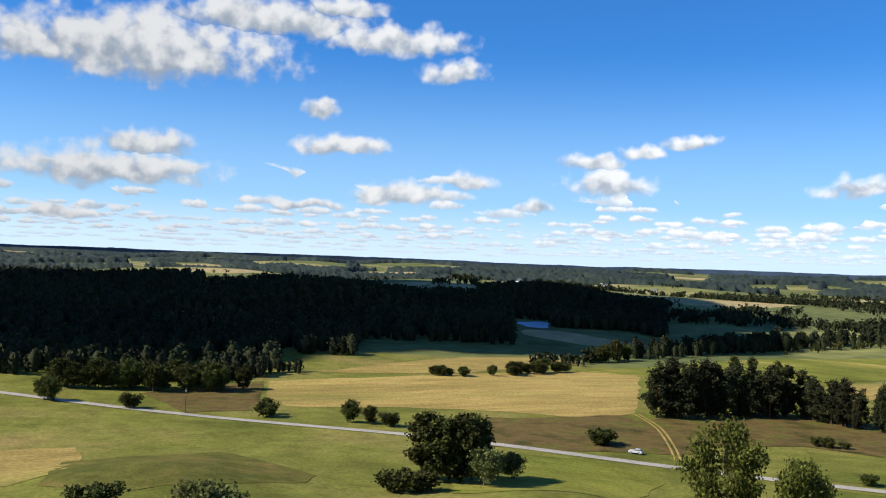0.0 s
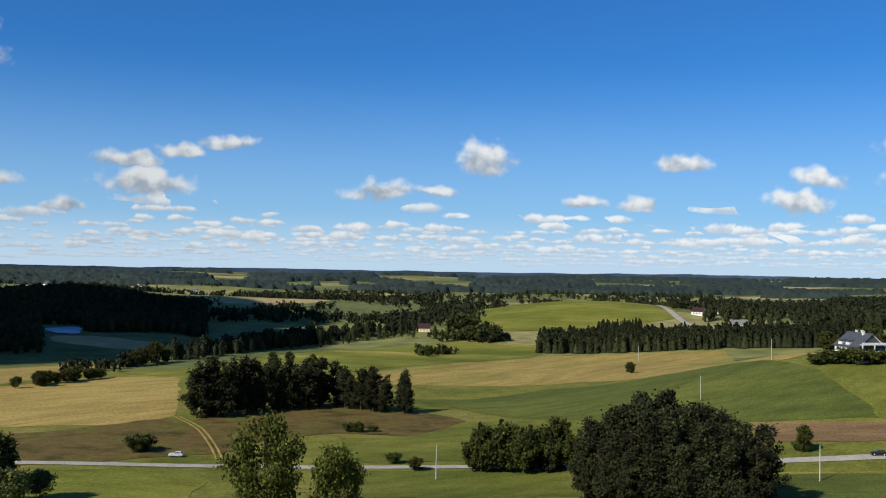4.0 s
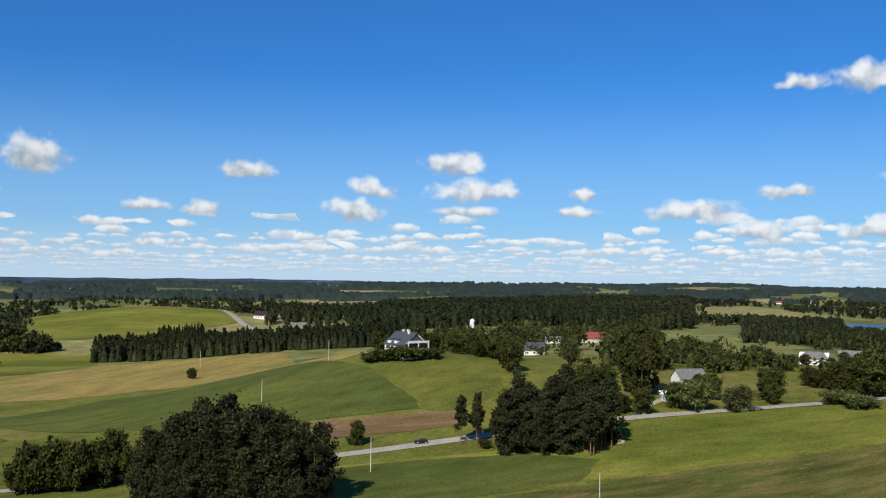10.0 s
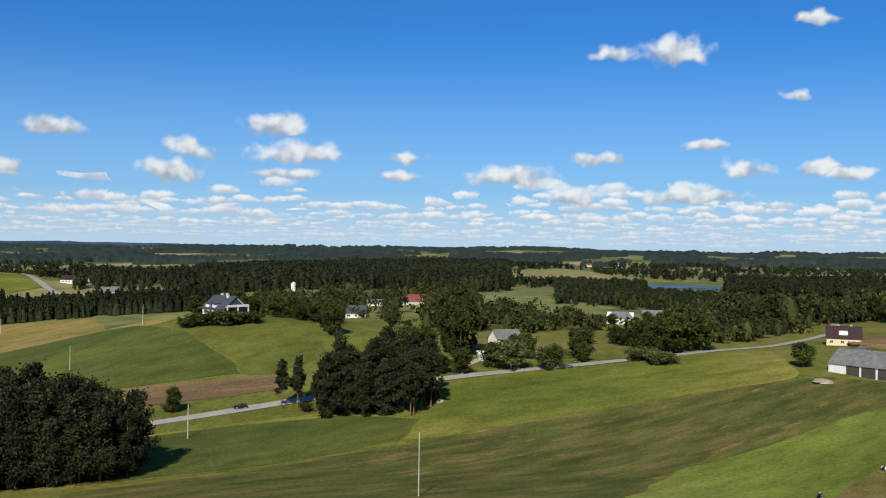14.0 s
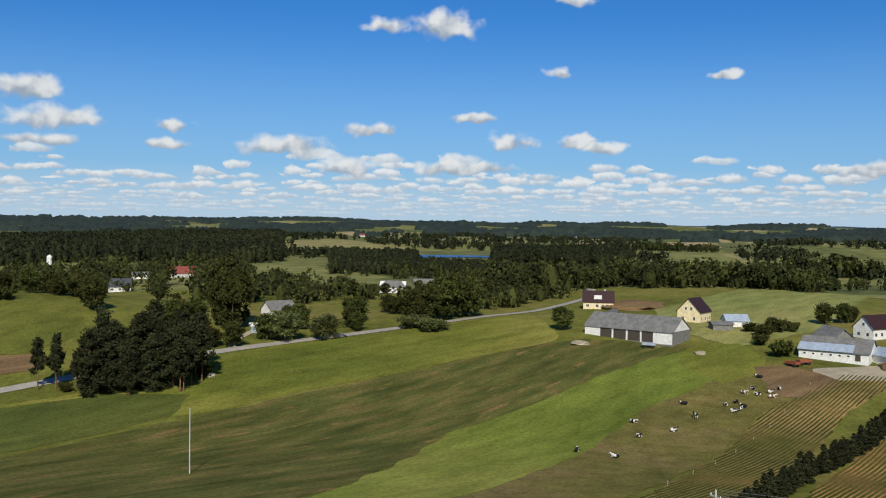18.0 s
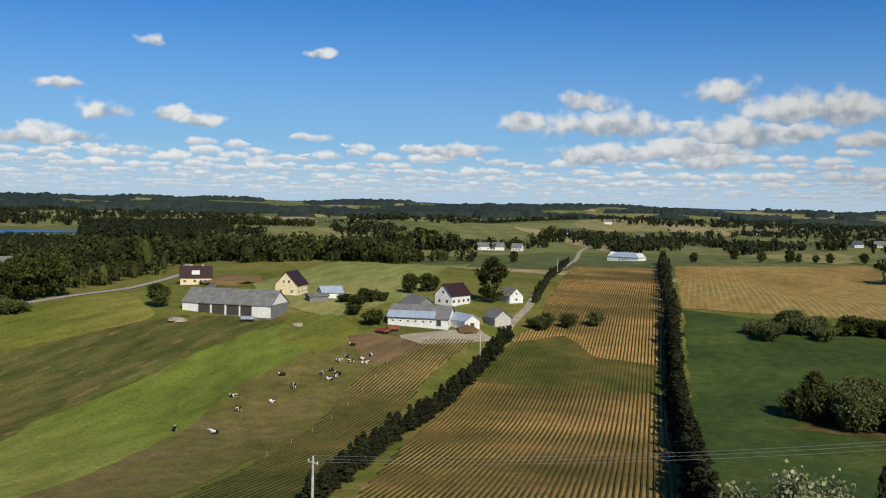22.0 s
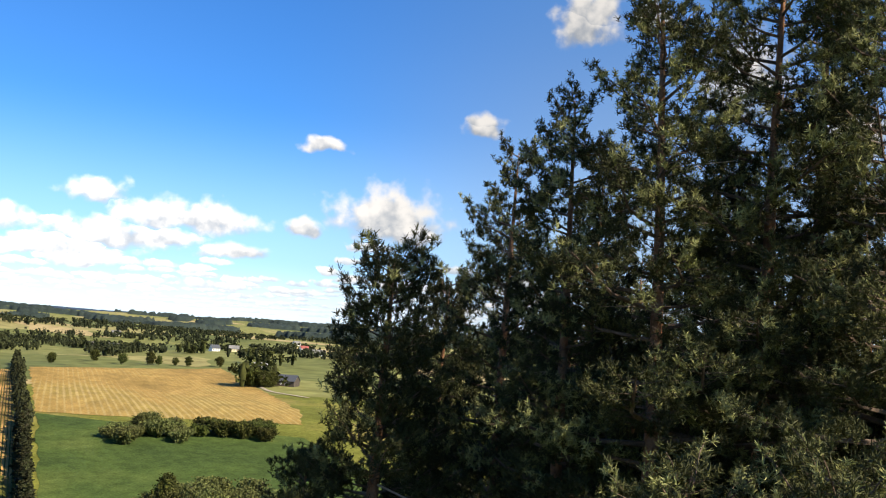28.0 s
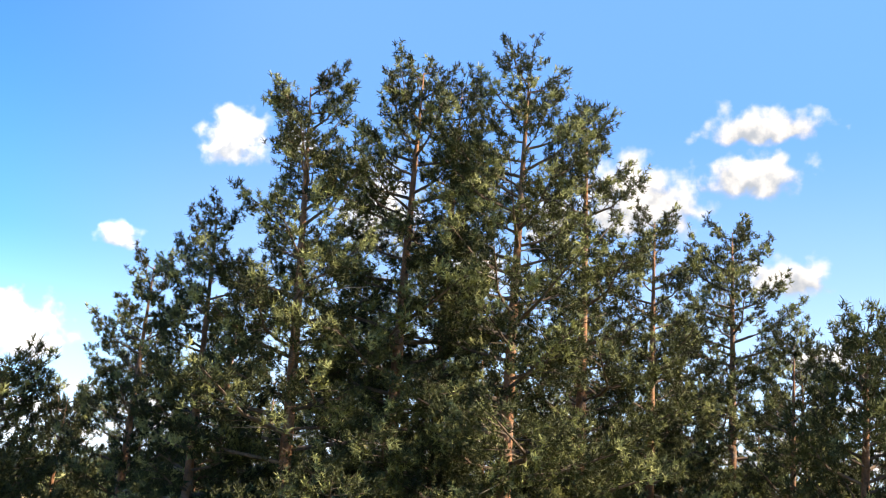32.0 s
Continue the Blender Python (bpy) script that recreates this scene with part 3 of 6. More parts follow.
class Shape:
    """Gathers corners and faces for one mesh."""

    def __init__(self):
        self.v, self.f, self.mi = [], [], []

    def face(self, pts, mi=0):
        n = len(self.v)
        self.v += [tuple(p) for p in pts]
        self.f.append(tuple(range(n, n + len(pts))))
        self.mi.append(mi)

    def box(self, x0, y0, z0, x1, y1, z1, m=None, mi=0):
        c = [Vector((x, y, z)) for z in (z0, z1) for y in (y0, y1) for x in (x0, x1)]
        if m is not None:
            c = [m @ p for p in c]
        n = len(self.v)
        self.v += [tuple(p) for p in c]
        for q in ((0, 2, 3, 1), (4, 5, 7, 6), (0, 1, 5, 4), (2, 6, 7, 3), (1, 3, 7, 5), (0, 4, 6, 2)):
            self.f.append(tuple(n + k for k in q))
            self.mi.append(mi)

    def prism(self, outline, axis_from, axis_to):
        """outline: (y, z) corners, drawn out along x."""
        n, k = len(self.v), len(outline)
        self.v += [(axis_from, y, z) for y, z in outline] + [(axis_to, y, z) for y, z in outline]
        self.f += [tuple(n + i for i in range(k)), tuple(n + k + i for i in reversed(range(k)))]
        self.f += [(n + i, n + k + i, n + k + (i + 1) % k, n + (i + 1) % k) for i in range(k)]
        self.mi += [0] * (k + 2)

    def tube(self, path, radii, sides=7, mi=0):
        n = len(self.v)
        for i, (p, r) in enumerate(zip(path, radii)):
            p = Vector(p)
            d = Vector(path[min(i + 1, len(path) - 1)]) - Vector(path[max(i - 1, 0)])
            d = d.normalized() if d.length else Vector((0, 0, 1))
            u = d.orthogonal().normalized()
            w = d.cross(u)
            for s in range(sides):
                a = 2 * math.pi * s / sides
                self.v.append(tuple(p + r * (math.cos(a) * u + math.sin(a) * w)))
        for i in range(len(path) - 1):
            for s in range(sides):
                a, b = n + i * sides + s, n + i * sides + (s + 1) % sides
                self.f.append((a, b, b + sides, a + sides))
                self.mi.append(mi)
        self.f.append(tuple(n + (len(path) - 1) * sides + s for s in range(sides)))
        self.mi.append(mi)

    def mesh(self, name, mats, smooth=False):
        me = bpy.data.meshes.new(name)
        me.from_pydata(self.v, [], self.f)
        for m in (mats if isinstance(mats, (list, tuple)) else [mats]):
            me.materials.append(m)
        me.polygons.foreach_set("material_index", self.mi)
        if smooth:
            me.polygons.foreach_set("use_smooth", [True] * len(self.f))
        me.update()
        return me


def part(name, shape, mats, parent, label="", smooth=False, m=None):
    me = shape if isinstance(shape, bpy.types.Mesh) else shape.mesh(name, mats, smooth)
    ob = new(name, me)
    ob.parent = parent
    if m is not None:
        ob.matrix_basis = m
    if label:
        ob["label"] = label
    return ob


def raw_mesh(name, verts, faces, mat, smooth=False):
    """A mesh from numpy arrays; every face has the same number of corners."""
    me = bpy.data.meshes.new(name)
    verts, faces = np.asarray(verts, dtype=np.float32), np.asarray(faces, dtype=np.int32)
    me.vertices.add(len(verts))
    me.vertices.foreach_set("co", verts.ravel())
    k = faces.shape[1]
    me.loops.add(faces.size)
    me.loops.foreach_set("vertex_index", faces.ravel())
    me.polygons.add(len(faces))
    me.polygons.foreach_set("loop_start", np.arange(0, faces.size, k, dtype=np.int32))
    if smooth:
        me.polygons.foreach_set("use_smooth", np.ones(len(faces), dtype=bool))
    me.materials.append(mat)
    me.update(calc_edges=True)
    return me


def polar(az, d):
    a = radians(az)
    return d * math.sin(a), d * math.cos(a)


# ---------------------------------------------------------------- ground


def make_ground():
    rings = [0.0] + [4.0 * (4900 / 4.0) ** (i / 360) for i in range(361)]
    steps = 480
    verts = [(0.0, 0.0, terrain(0, 0))]
    for r in rings[1:]:
        for s in range(steps):
            a = 2 * math.pi * s / steps
            x, y = r * math.sin(a), r * math.cos(a)
            verts.append((x, y, terrain(x, y)))
    faces, mi = [], []
    for s in range(steps):
        faces.append((0, 1 + (s + 1) % steps, 1 + s))
        mi.append(0)
    for i in range(len(rings) - 2):
        for s in range(steps):
            a, b = 1 + i * steps + s, 1 + i * steps + (s + 1) % steps
            faces.append((a, b, b + steps, a + steps))
            mi.append(1 if rings[i + 1] > 560 else 0)
    me = bpy.data.meshes.new("ground")
    me.from_pydata(verts, [], faces)
    me.materials.append(GRASS)
    me.materials.append(FARM)
    me.polygons.foreach_set("material_index", mi)
    me.polygons.foreach_set("use_smooth", [True] * len(faces))
    me.update()
    tagged(new("ground", me), "rolling green meadow land reaching to the horizon", "ground", kind="structure")


make_ground()


def patch(name, corners, mat, label, category="field", lift=0.0006, step=None, kind="structure"):
    """A draped sheet over the terrain within the given outline; its edge wanders a little."""
    from mathutils import geometry
    pts = []
    n = len(corners)
    for i in range(n):
        a, b = Vector(corners[i]), Vector(corners[(i + 1) % n])
        k = max(1, int((b - a).length / 4))
        side = Vector((-(b - a).y, (b - a).x)).normalized() if (b - a).length else Vector((0, 0))
        for j in range(k):
            p = a.lerp(b, j / k)
            w = noise.noise(Vector((p.x * 0.09, p.y * 0.09, 3.0))) * 2.0 * (1 if 0 < j else 0)
            pts.append(p + side * w)
    x0, x1 = min(p.x for p in pts), max(p.x for p in pts)
    y0, y1 = min(p.y for p in pts), max(p.y for p in pts)
    step = step or max(4.0, max(x1 - x0, y1 - y0) / 75)
    m = len(pts)

    def inside(x, y):
        c, j = False, m - 1
        for i in range(m):
            if (pts[i].y > y) != (pts[j].y > y) and x < (pts[j].x - pts[i].x) * (y - pts[i].y) / (pts[j].y - pts[i].y) + pts[i].x:
                c = not c
            j = i
        return c

    inner = []
    y = y0 + step / 2
    while y < y1:
        x = x0 + step / 2
        while x < x1:
            if inside(x, y):
                inner.append(Vector((x, y)))
            x += step
        y += step
    v, _, f, *_ = geometry.delaunay_2d_cdt(pts + inner, [(i, (i + 1) % m) for i in range(m)], [], 1, 0.01)
    me = bpy.data.meshes.new(name)
    me.from_pydata([(p.x, p.y, terrain(p.x, p.y) + 0.05 + 0.3 * lift * p.length) for p in v], [], f)
    me.materials.append(mat)
    me.polygons.foreach_set("use_smooth", [True] * len(f))
    me.update()
    return tagged(new(name, me), label, category, kind=kind)


def ribbon(name, line, width, mat, label, category="road", lift=0.0009):
    """A strip of even width draped along a line."""
    fine = []
    for a, b in zip(line, line[1:]):
        a, b = Vector(a), Vector(b)
        k = max(1, int((b - a).length / 5))
        fine += [a.lerp(b, j / k) for j in range(k)]
    fine.append(Vector(line[-1]))
    for _ in range(4):
        fine = [fine[0]] + [(fine[i - 1] + 2 * fine[i] + fine[i + 1]) / 4 for i in range(1, len(fine) - 1)] + [fine[-1]]
    v, f = [], []
    for i, p in enumerate(fine):
        d = (fine[min(i + 1, len(fine) - 1)] - fine[max(i - 1, 0)]).normalized()
        s = Vector((-d.y, d.x)) * width / 2
        for k in (-1, -0.35, 0.35, 1):
            q = p + s * k
            v.append((q.x, q.y, terrain(q.x, q.y) + 0.08 + 0.35 * lift * q.length + (0.06 if abs(k) < 0.5 else 0)))
    for i in range(len(fine) - 1):
        for k in range(3):
            f.append((i * 4 + k, i * 4 + k + 1, i * 4 + k + 5, i * 4 + k + 4))
    me = bpy.data.meshes.new(name)
    me.from_pydata(v, [], f)
    me.materials.append(mat)
    me.update()
    return tagged(new(name, me), label, category, kind="structure")


def crop_rows(field, corners, angle, gap, width, height, mat, dry=0.0):
    """Raised rows of young crop along one direction, each a part of its field."""
    ux, uy = math.cos(radians(angle)), math.sin(radians(angle))
    along = [x * ux + y * uy for x, y in corners]
    across = [-x * uy + y * ux for x, y in corners]
    n = len(corners)
    count = int((max(across) - min(across)) / gap)
    for i in range(count):
        c = min(across) + (i + 0.5) * gap
        cuts = []
        for k in range(n):
            a0, a1, c0, c1 = along[k], along[(k + 1) % n], across[k], across[(k + 1) % n]
            if (c0 > c) != (c1 > c):
                cuts.append(a0 + (a1 - a0) * (c - c0) / (c1 - c0))
        cuts.sort()
        for s0, s1 in zip(cuts[::2], cuts[1::2]):
            s0, s1 = s0 + 0.5, s1 - 1.0
            if s1 - s0 < 8:
                continue
            k = int((s1 - s0) / 5.0) + 1
            v, f = [], []
            for j in range(k + 1):
                t = s0 + (s1 - s0) * j / k
                w = c + 0.14 * noise.noise(Vector((t * 0.2, c, 0)))
                h = height * (0.9 + 0.3 * noise.noise(Vector((t * 0.05, c * 3.77, 2))))
                for o, z in ((-width / 2, -0.1), (-width * 0.2, h), (width * 0.25, h * 0.9), (width / 2, -0.1)):
                    x, y = t * ux - (w + o) * uy, t * uy + (w + o) * ux
                    v.append((x, y, terrain(x, y) + 0.12 + z))
            for j in range(k):
                for q in range(3):
                    f.append((j * 4 + q, j * 4 + q + 1, j * 4 + q + 5, j * 4 + q + 4))
            me = bpy.data.meshes.new("crop_row")
            me.from_pydata(v, [], f)
            me.materials.append(mat)
            me.update()
            part("crop_row", me, None, field)

# ---------------------------------------------------------------- fields and roads
patch("stubble_field", [(-78, 439), (-22, 467), (78, 531), (107, 521), (77, 377), (63, 357), (26, 370), (-17, 377), (-48, 372), (-69, 376)], STUBBLE, "pale straw-coloured stubble field on the valley side")
patch("fallow_slope", [(-120, 388), (-80, 438), (-68, 362), (-91, 347)], SCRUB, "brownish fallow slope beside the stubble field")
patch("heath_slope", [(14.6, 355.5), (37.9, 357.1), (72.1, 370.1), (72.6, 356.9), (128.9, 391.9), (168.3, 374.6), (178.3, 341.7), (178.1, 329.4), (146.2, 305.7), (122.6, 321.4), (90.5, 316.1), (78.1, 300.9), (59.9, 301.5), (35.1, 299.4), (12.7, 303.8)], SCRUB, "brown heathy bank between stubble and road", lift=0.0010)
patch("valley_meadow", [(119.7, 313.5), (136.7, 303.8), (169.2, 324.2), (183.1, 322.7), (191.1, 280.9), (184.8, 252.3), (175.5, 242.4), (137.5, 263.1), (108, 273)], LUSH, "fresh green meadow above the road", lift=0.0009)
patch("valley_meadow", [(102.8, 261.9), (130.6, 249.6), (165.2, 230.8), (148.6, 199), (119.8, 213.5), (89.7, 228.1)], LUSH, "fresh green meadow below the road", lift=0.0009)
patch("valley_field", [(-61, 470), (13, 574), (63, 603), (88, 578), (6, 487)], TAN, "tan valley field beyond the stubble")
patch("meadow_strip", [(75, 529), (224, 646), (372, 677), (405, 628), (373, 578), (208, 512), (130, 510)], YELLOWGREEN, "yellow-green meadow strips on the slope")
patch("hay_field", [(200, 454), (203, 500), (290, 545), (372, 568), (424, 540), (470, 500), (390, 400), (333, 300), (329, 286), (297, 290), (300, 360), (290, 410), (230, 441)], TAN, "golden hay field over the crest of the hill")
patch("green_field", [(187, 400), (216, 390), (262, 400), (300, 350), (303, 300), (294, 266), (274, 224), (266, 213), (238, 238), (216, 275), (197, 329)], MIDGREEN, "deep green crop field below the white house", lift=0.0009)
patch("light_green_field", [(295, 265), (322, 248), (336, 231), (311, 209), (294, 201), (270, 204), (266, 213), (274, 224)], LUSH, "mown light green field below the white house", lift=0.0008)
patch("ploughed_strip", [(236, 237), (272, 202), (262, 191), (241.9, 206), (221.9, 221.9)], PLOUGH, "bare brown ploughed strip by the road", lift=0.001)
patch("potato_field", [(111.5, 148.7), (151.5, 167.9), (189.1, 150.9), (234.6, 134.2), (274.6, 111.9), (322, 75), (356, 44), (366, 32), (365, -11), (325, 19), (252.5, 58.4), (178.4, 63.2), (113, 82.2)], POTATO, "dark green potato field with rusty patches")
patch("crop_strip", [(122.3, 69.3), (178.4, 63.2), (252.5, 58.4), (325, 19), (365, -11), (355, -31), (337, -26), (287.3, 8), (187, 34.4), (126.4, 54.8)], BRIGHT, "bright green grass strip running to the farm", lift=0.0008)
patch("roadside_meadow", [(155.3, 172.7), (194.3, 204.2), (243.7, 171.8), (293, 152), (330, 134), (357, 106), (385, 84), (425, 62), (369, 42), (359, 43), (322, 75), (280.7, 109.9), (234.7, 136.2), (189.3, 153)], YELLOWGREEN, "yellow-green mown meadow along the road", lift=0.0004)
patch("meadow_corner", [(157, 173), (194, 203), (224, 183), (252, 160), (262, 140), (240, 135), (189, 154)], MIDGREEN, "darker green corner of the roadside meadow", lift=0.0012)
patch("cow_pasture", [(121, 59.4), (187, 34.4), (287.3, 8), (345, -28), (347, -46), (339, -55), (290.4, -26), (191.2, 5.6), (129.2, 25.8)], PASTURE, "grazed olive-brown cow pasture", lift=0.0010)
NARROW = [(129.2, 25.8), (183.9, 5.6), (290.4, -26), (337, -56), (334, -73), (295.7, -49.9), (186.3, -12.1), (130.9, 2.4)]
narrow = patch("narrow_row_field", NARROW, ROWS_B, "striped narrow field of young crop rows", lift=0.0012)
LONG = [(130.8, -2.4), (155.3, -14.2), (206.6, -28.4), (279.2, -55.8), (363, -104), (661, -214), (618, -262), (259.1, -113.6), (148.1, -67.9), (116, -60.3)]
long_field = patch("row_field", LONG, ROWS, "long brown and green field of crop rows", lift=0.0008)
patch("green_strip", [(294, -64), (329, -85), (336, -106), (305, -108), (291, -124), (262, -113), (270, -88), (284, -60)], RUT_GREEN, "band of thicker green crop across the row field", lift=0.0014)
crop_rows(narrow, NARROW, -24.0, 1.2, 0.6, 0.25, CROP)
crop_rows(long_field, LONG, -22.6, 1.15, 0.5, 0.3, CROP)
patch("dark_green_field", [(376, -170), (340, -192), (294, -238), (240, -230), (149.7, -152.6), (114.6, -105.1), (121.5, -70.9), (147.6, -77.1), (188, -90.2), (301, -138)], DEEP, "dark green crop field beyond the hedge", lift=0.0008)
patch("brown_field", [(645, -284), (672, -453), (447, -336), (355, -284), (315, -254), (361, -191), (382, -172)], ORANGE, "ripe orange-brown field beyond the hedge", lift=0.0010)
patch("slope_meadow", [(454, 8), (560, -40), (700, -147), (455, -74), (400, -53), (366, -23), (395, 5)], PALE, "pale green mown slope behind the farm", lift=0.0010)
patch("bare_yard", [(340.2, -27.4), (343, -39.6), (331.9, -50.2), (324.3, -53), (306.7, -39.2), (307.5, -32), (320.6, -29.6)], PLOUGH, "trampled red-brown soil by the cowshed", lift=0.0020)
patch("farm_yard", [(341, -46), (352, -76), (331, -80), (329, -48)], DIRT, "pale sandy farm yard", lift=0.0016)
patch("hill_meadow", [(400, 760), (470, 830), (520, 960), (640, 930), (680, 800), (600, 700), (520, 690), (440, 720)], YELLOWGREEN, "yellow-green mown dome of a hill", lift=0.0012)
patch("hill_field", [(520, 900), (600, 880), (620, 840), (540, 860)], TAN, "small tan field on the hill", lift=0.0020)
ribbon("road", [(-420, 455), (-300, 410), (-169, 369), (-141, 360), (-77, 339), (-14, 318.9), (22, 304.7), (60.8, 286.3), (90.7, 273.1), (119.6, 261.1), (144.5, 249.2), (179.5, 228.4), (208.7, 208.7), (229.8, 195.8), (250.9, 183.9), (285, 165), (313, 150), (333, 135), (359, 112), (388, 88), (434, 62), (520, 40), (640, 60)], 4.6, ASPHALT, "pale country road winding through the valley")
ribbon("farm_lane", [(331, -84), (346, -86), (387, -106), (543, -162), (720, -232), (914, -302), (1082, -378), (1300, -460)], 3.6, DIRT, "sandy lane past the farm", lift=0.0014)
for _o in (-0.9, 0.9):
    ribbon("field_track", [(76 + _o, 372), (79 + _o, 345), (76 + _o, 312.9), (72.9 + _o, 291.6)], 0.8, TAN, "worn sandy rut of a track down the bank", lift=0.0014)
patch("rough_bank", [(-88, 212), (-97, 249), (-80, 260), (-60, 273), (-30, 241), (-31, 229), (-68, 202)], RUT_GREEN, "rough dark grass on a low bank", lift=0.0009)
patch("worn_meadow", [(-130, 262), (-103, 274), (-86, 236), (-96, 214), (-118, 222)], TAN, "worn sandy-brown patch of meadow", lift=0.0008)
patch("dry_knoll", [(1, 296), (50, 287), (62, 262), (40, 215), (4, 222)], YELLOWGREEN, "yellowish grass knoll below the road", lift=0.0008)
patch("reed_fringe", [(221, -129), (238, -160), (233, -190), (214, -180), (208, -150)], SCRUB, "dry reddish reeds round the willow thicket", lift=0.0016)
patch("grass_hump", [(362, -6), (372, -24), (352, -32), (334, -30), (318, -16), (340, -2)], YELLOWGREEN, "yellowish grass hump beside the barn", lift=0.0014)
ribbon("house_track", [(313, 152), (330, 158), (342, 152), (352, 160)], 3.0, DIRT, "sandy drive to the white cottage", lift=0.0014)
ribbon("far_road", [(575, 640), (590, 680), (629, 751), (667, 824), (700, 893)], 7.0, ASPHALT, "pale road over the distant hill", lift=0.002)
ribbon("barn_track", [(430, -350), (470, -352), (510, -372), (530, -392)], 3.0, DIRT, "sandy track to the dark barn", lift=0.0014)


def lake(name, az, d, length, width, turn, label, level=None):
    x, y = polar(az, d)
    z = level or max(terrain(x + math.cos(a) * length * 0.9, y + math.sin(a) * width * 0.9) for a in (0, 1, 2, 3, 4, 5, 6)) + 1.0
    pts = []
    for i in range(48):
        a = 2 * math.pi * i / 48
        r = 1 + 0.18 * math.sin(3 * a + az) + 0.1 * math.sin(5 * a)
        u, w = math.cos(a) * length * r, math.sin(a) * width * r
        c, s = math.cos(radians(turn)), math.sin(radians(turn))
        pts.append((x + u * c - w * s, y + u * s + w * c, z))
    sh = Shape()
    sh.face(pts)
    tagged(new(name, sh.mesh(name, WATER)), label, "lake", kind="structure")


lake("water", 5.5, 800, 14, 42, -5, "small blue lake in the shaded valley", 11.2)
lake("water_far", 77.4, 1075, 95, 34, -65, "blue lake among far woods", 23.9)

# ---------------------------------------------------------------- trees
rng = np.random.default_rng(7)


def leaf_cards(centres, size, aspect=1.0):
    """A randomly turned quad at each centre."""
    n = len(centres)
    u = rng.normal(size=(n, 3))
    u /= np.linalg.norm(u, axis=1)[:, None]
    w = rng.normal(size=(n, 3))
    w -= (w * u).sum(1)[:, None] * u
    w /= np.linalg.norm(w, axis=1)[:, None]
    s = size * rng.uniform(0.6, 1.4, (n, 1))
    a, b = u * s * aspect, w * s
    v = np.stack([centres - a - b * 0.6, centres + a * 0.9 - b, centres + a + b * 0.7, centres - a * 0.8 + b], 1).reshape(-1, 3)
    return v, np.arange(4 * n).reshape(-1, 4)


CROWNS = {"spire": (80, 0.08, 0.98), "full": (75, 0.10, 0.97), "pine": (55, 0.28, 0.96), "round": (55, 0.10, 0.90), "tall": (70, 0.08, 0.94), "bush": (40, 0.05, 0.75), "weeping": (90, 0.06, 0.97), "grove": (54, 0.05, 0.95)}


def crown_points(kind, n, height, radius):
    """Leaf places along many boughs that grow out of the stem, with gaps between them."""
    boughs, lo, hi = CROWNS[kind]
    t = np.sort(rng.uniform(0, 1, boughs))
    if kind == "grove":
        prof = (1.04 - t) ** 0.45 * np.clip(t / 0.25 + 0.45, 0, 1) * rng.uniform(0.7, 1.15, boughs)
    elif kind in ("spire", "weeping"):
        prof = (1.02 - t) ** (0.9 if kind == "spire" else 0.5)
    elif kind in ("full", "pine"):
        prof = (1.03 - t) ** (0.72 if kind == "full" else 0.5) * np.clip(t / 0.15 + 0.55, 0, 1)
    else:
        prof = np.sin(np.clip(t * 0.86 + 0.14, 0, 1) * np.pi) ** 0.55
    reach = radius * prof * rng.uniform(0.55, 1.12, boughs)
    a = rng.uniform(0, 2 * np.pi, boughs)
    rise = {"spire": 0.05, "full": 0.3, "pine": 0.35, "round": 0.35, "tall": 0.5, "bush": 0.5, "weeping": -0.3, "grove": 0.3}[kind]
    pick = rng.choice(boughs, n, p=(reach + 0.2) / (reach + 0.2).sum())
    s = rng.uniform(0.25, 1.0, n) ** 0.7
    z = (lo + (hi - lo) * t[pick]) * height + s * reach[pick] * rise
    p = np.stack([s * reach[pick] * np.cos(a[pick]), s * reach[pick] * np.sin(a[pick]), z], 1)
    p += rng.normal(size=(n, 3)) * radius * (0.07 if kind in ("spire", "weeping") else 0.105)
    p[:, 2] = np.clip(p[:, 2], 0.25, height * 1.01)
    return p


TREES = {}


def tree_model(kind, height, radius, leaves, size, mat, bark, trunk_r):
    """Trunk and crown meshes of one tree, shared by its repeats."""
    sh = Shape()
    lean = rng.uniform(-0.03, 0.03, 2) * height
    path = [(lean[0] * t * t, lean[1] * t * t, height * 0.93 * t - 0.4) for t in (0, 0.15, 0.4, 0.7, 1)]
    sh.tube(path, [trunk_r * k for k in (1.25, 1, 0.8, 0.5, 0.12)], 7)
    for i in range(6):
        t = 0.3 + 0.1 * i
        a = rng.random() * 6.28
        b = Vector((lean[0] * t * t, lean[1] * t * t, height * 0.93 * t))
        e = b + Vector((math.cos(a), math.sin(a), 0.7)) * radius * 0.6
        sh.tube([b, (b + e) / 2 + Vector((0, 0, 0.15)), e], [trunk_r * 0.4, trunk_r * 0.25, 0.02], 4)
    trunk = sh.mesh("trunk", bark, True)
    p = crown_points(kind, leaves, height, radius)
    v, f = leaf_cards(p, size)
    return trunk, raw_mesh("crown", v, f, mat)


def tree_kind(name, *models):
    TREES[name] = [tree_model(*m) for m in models]


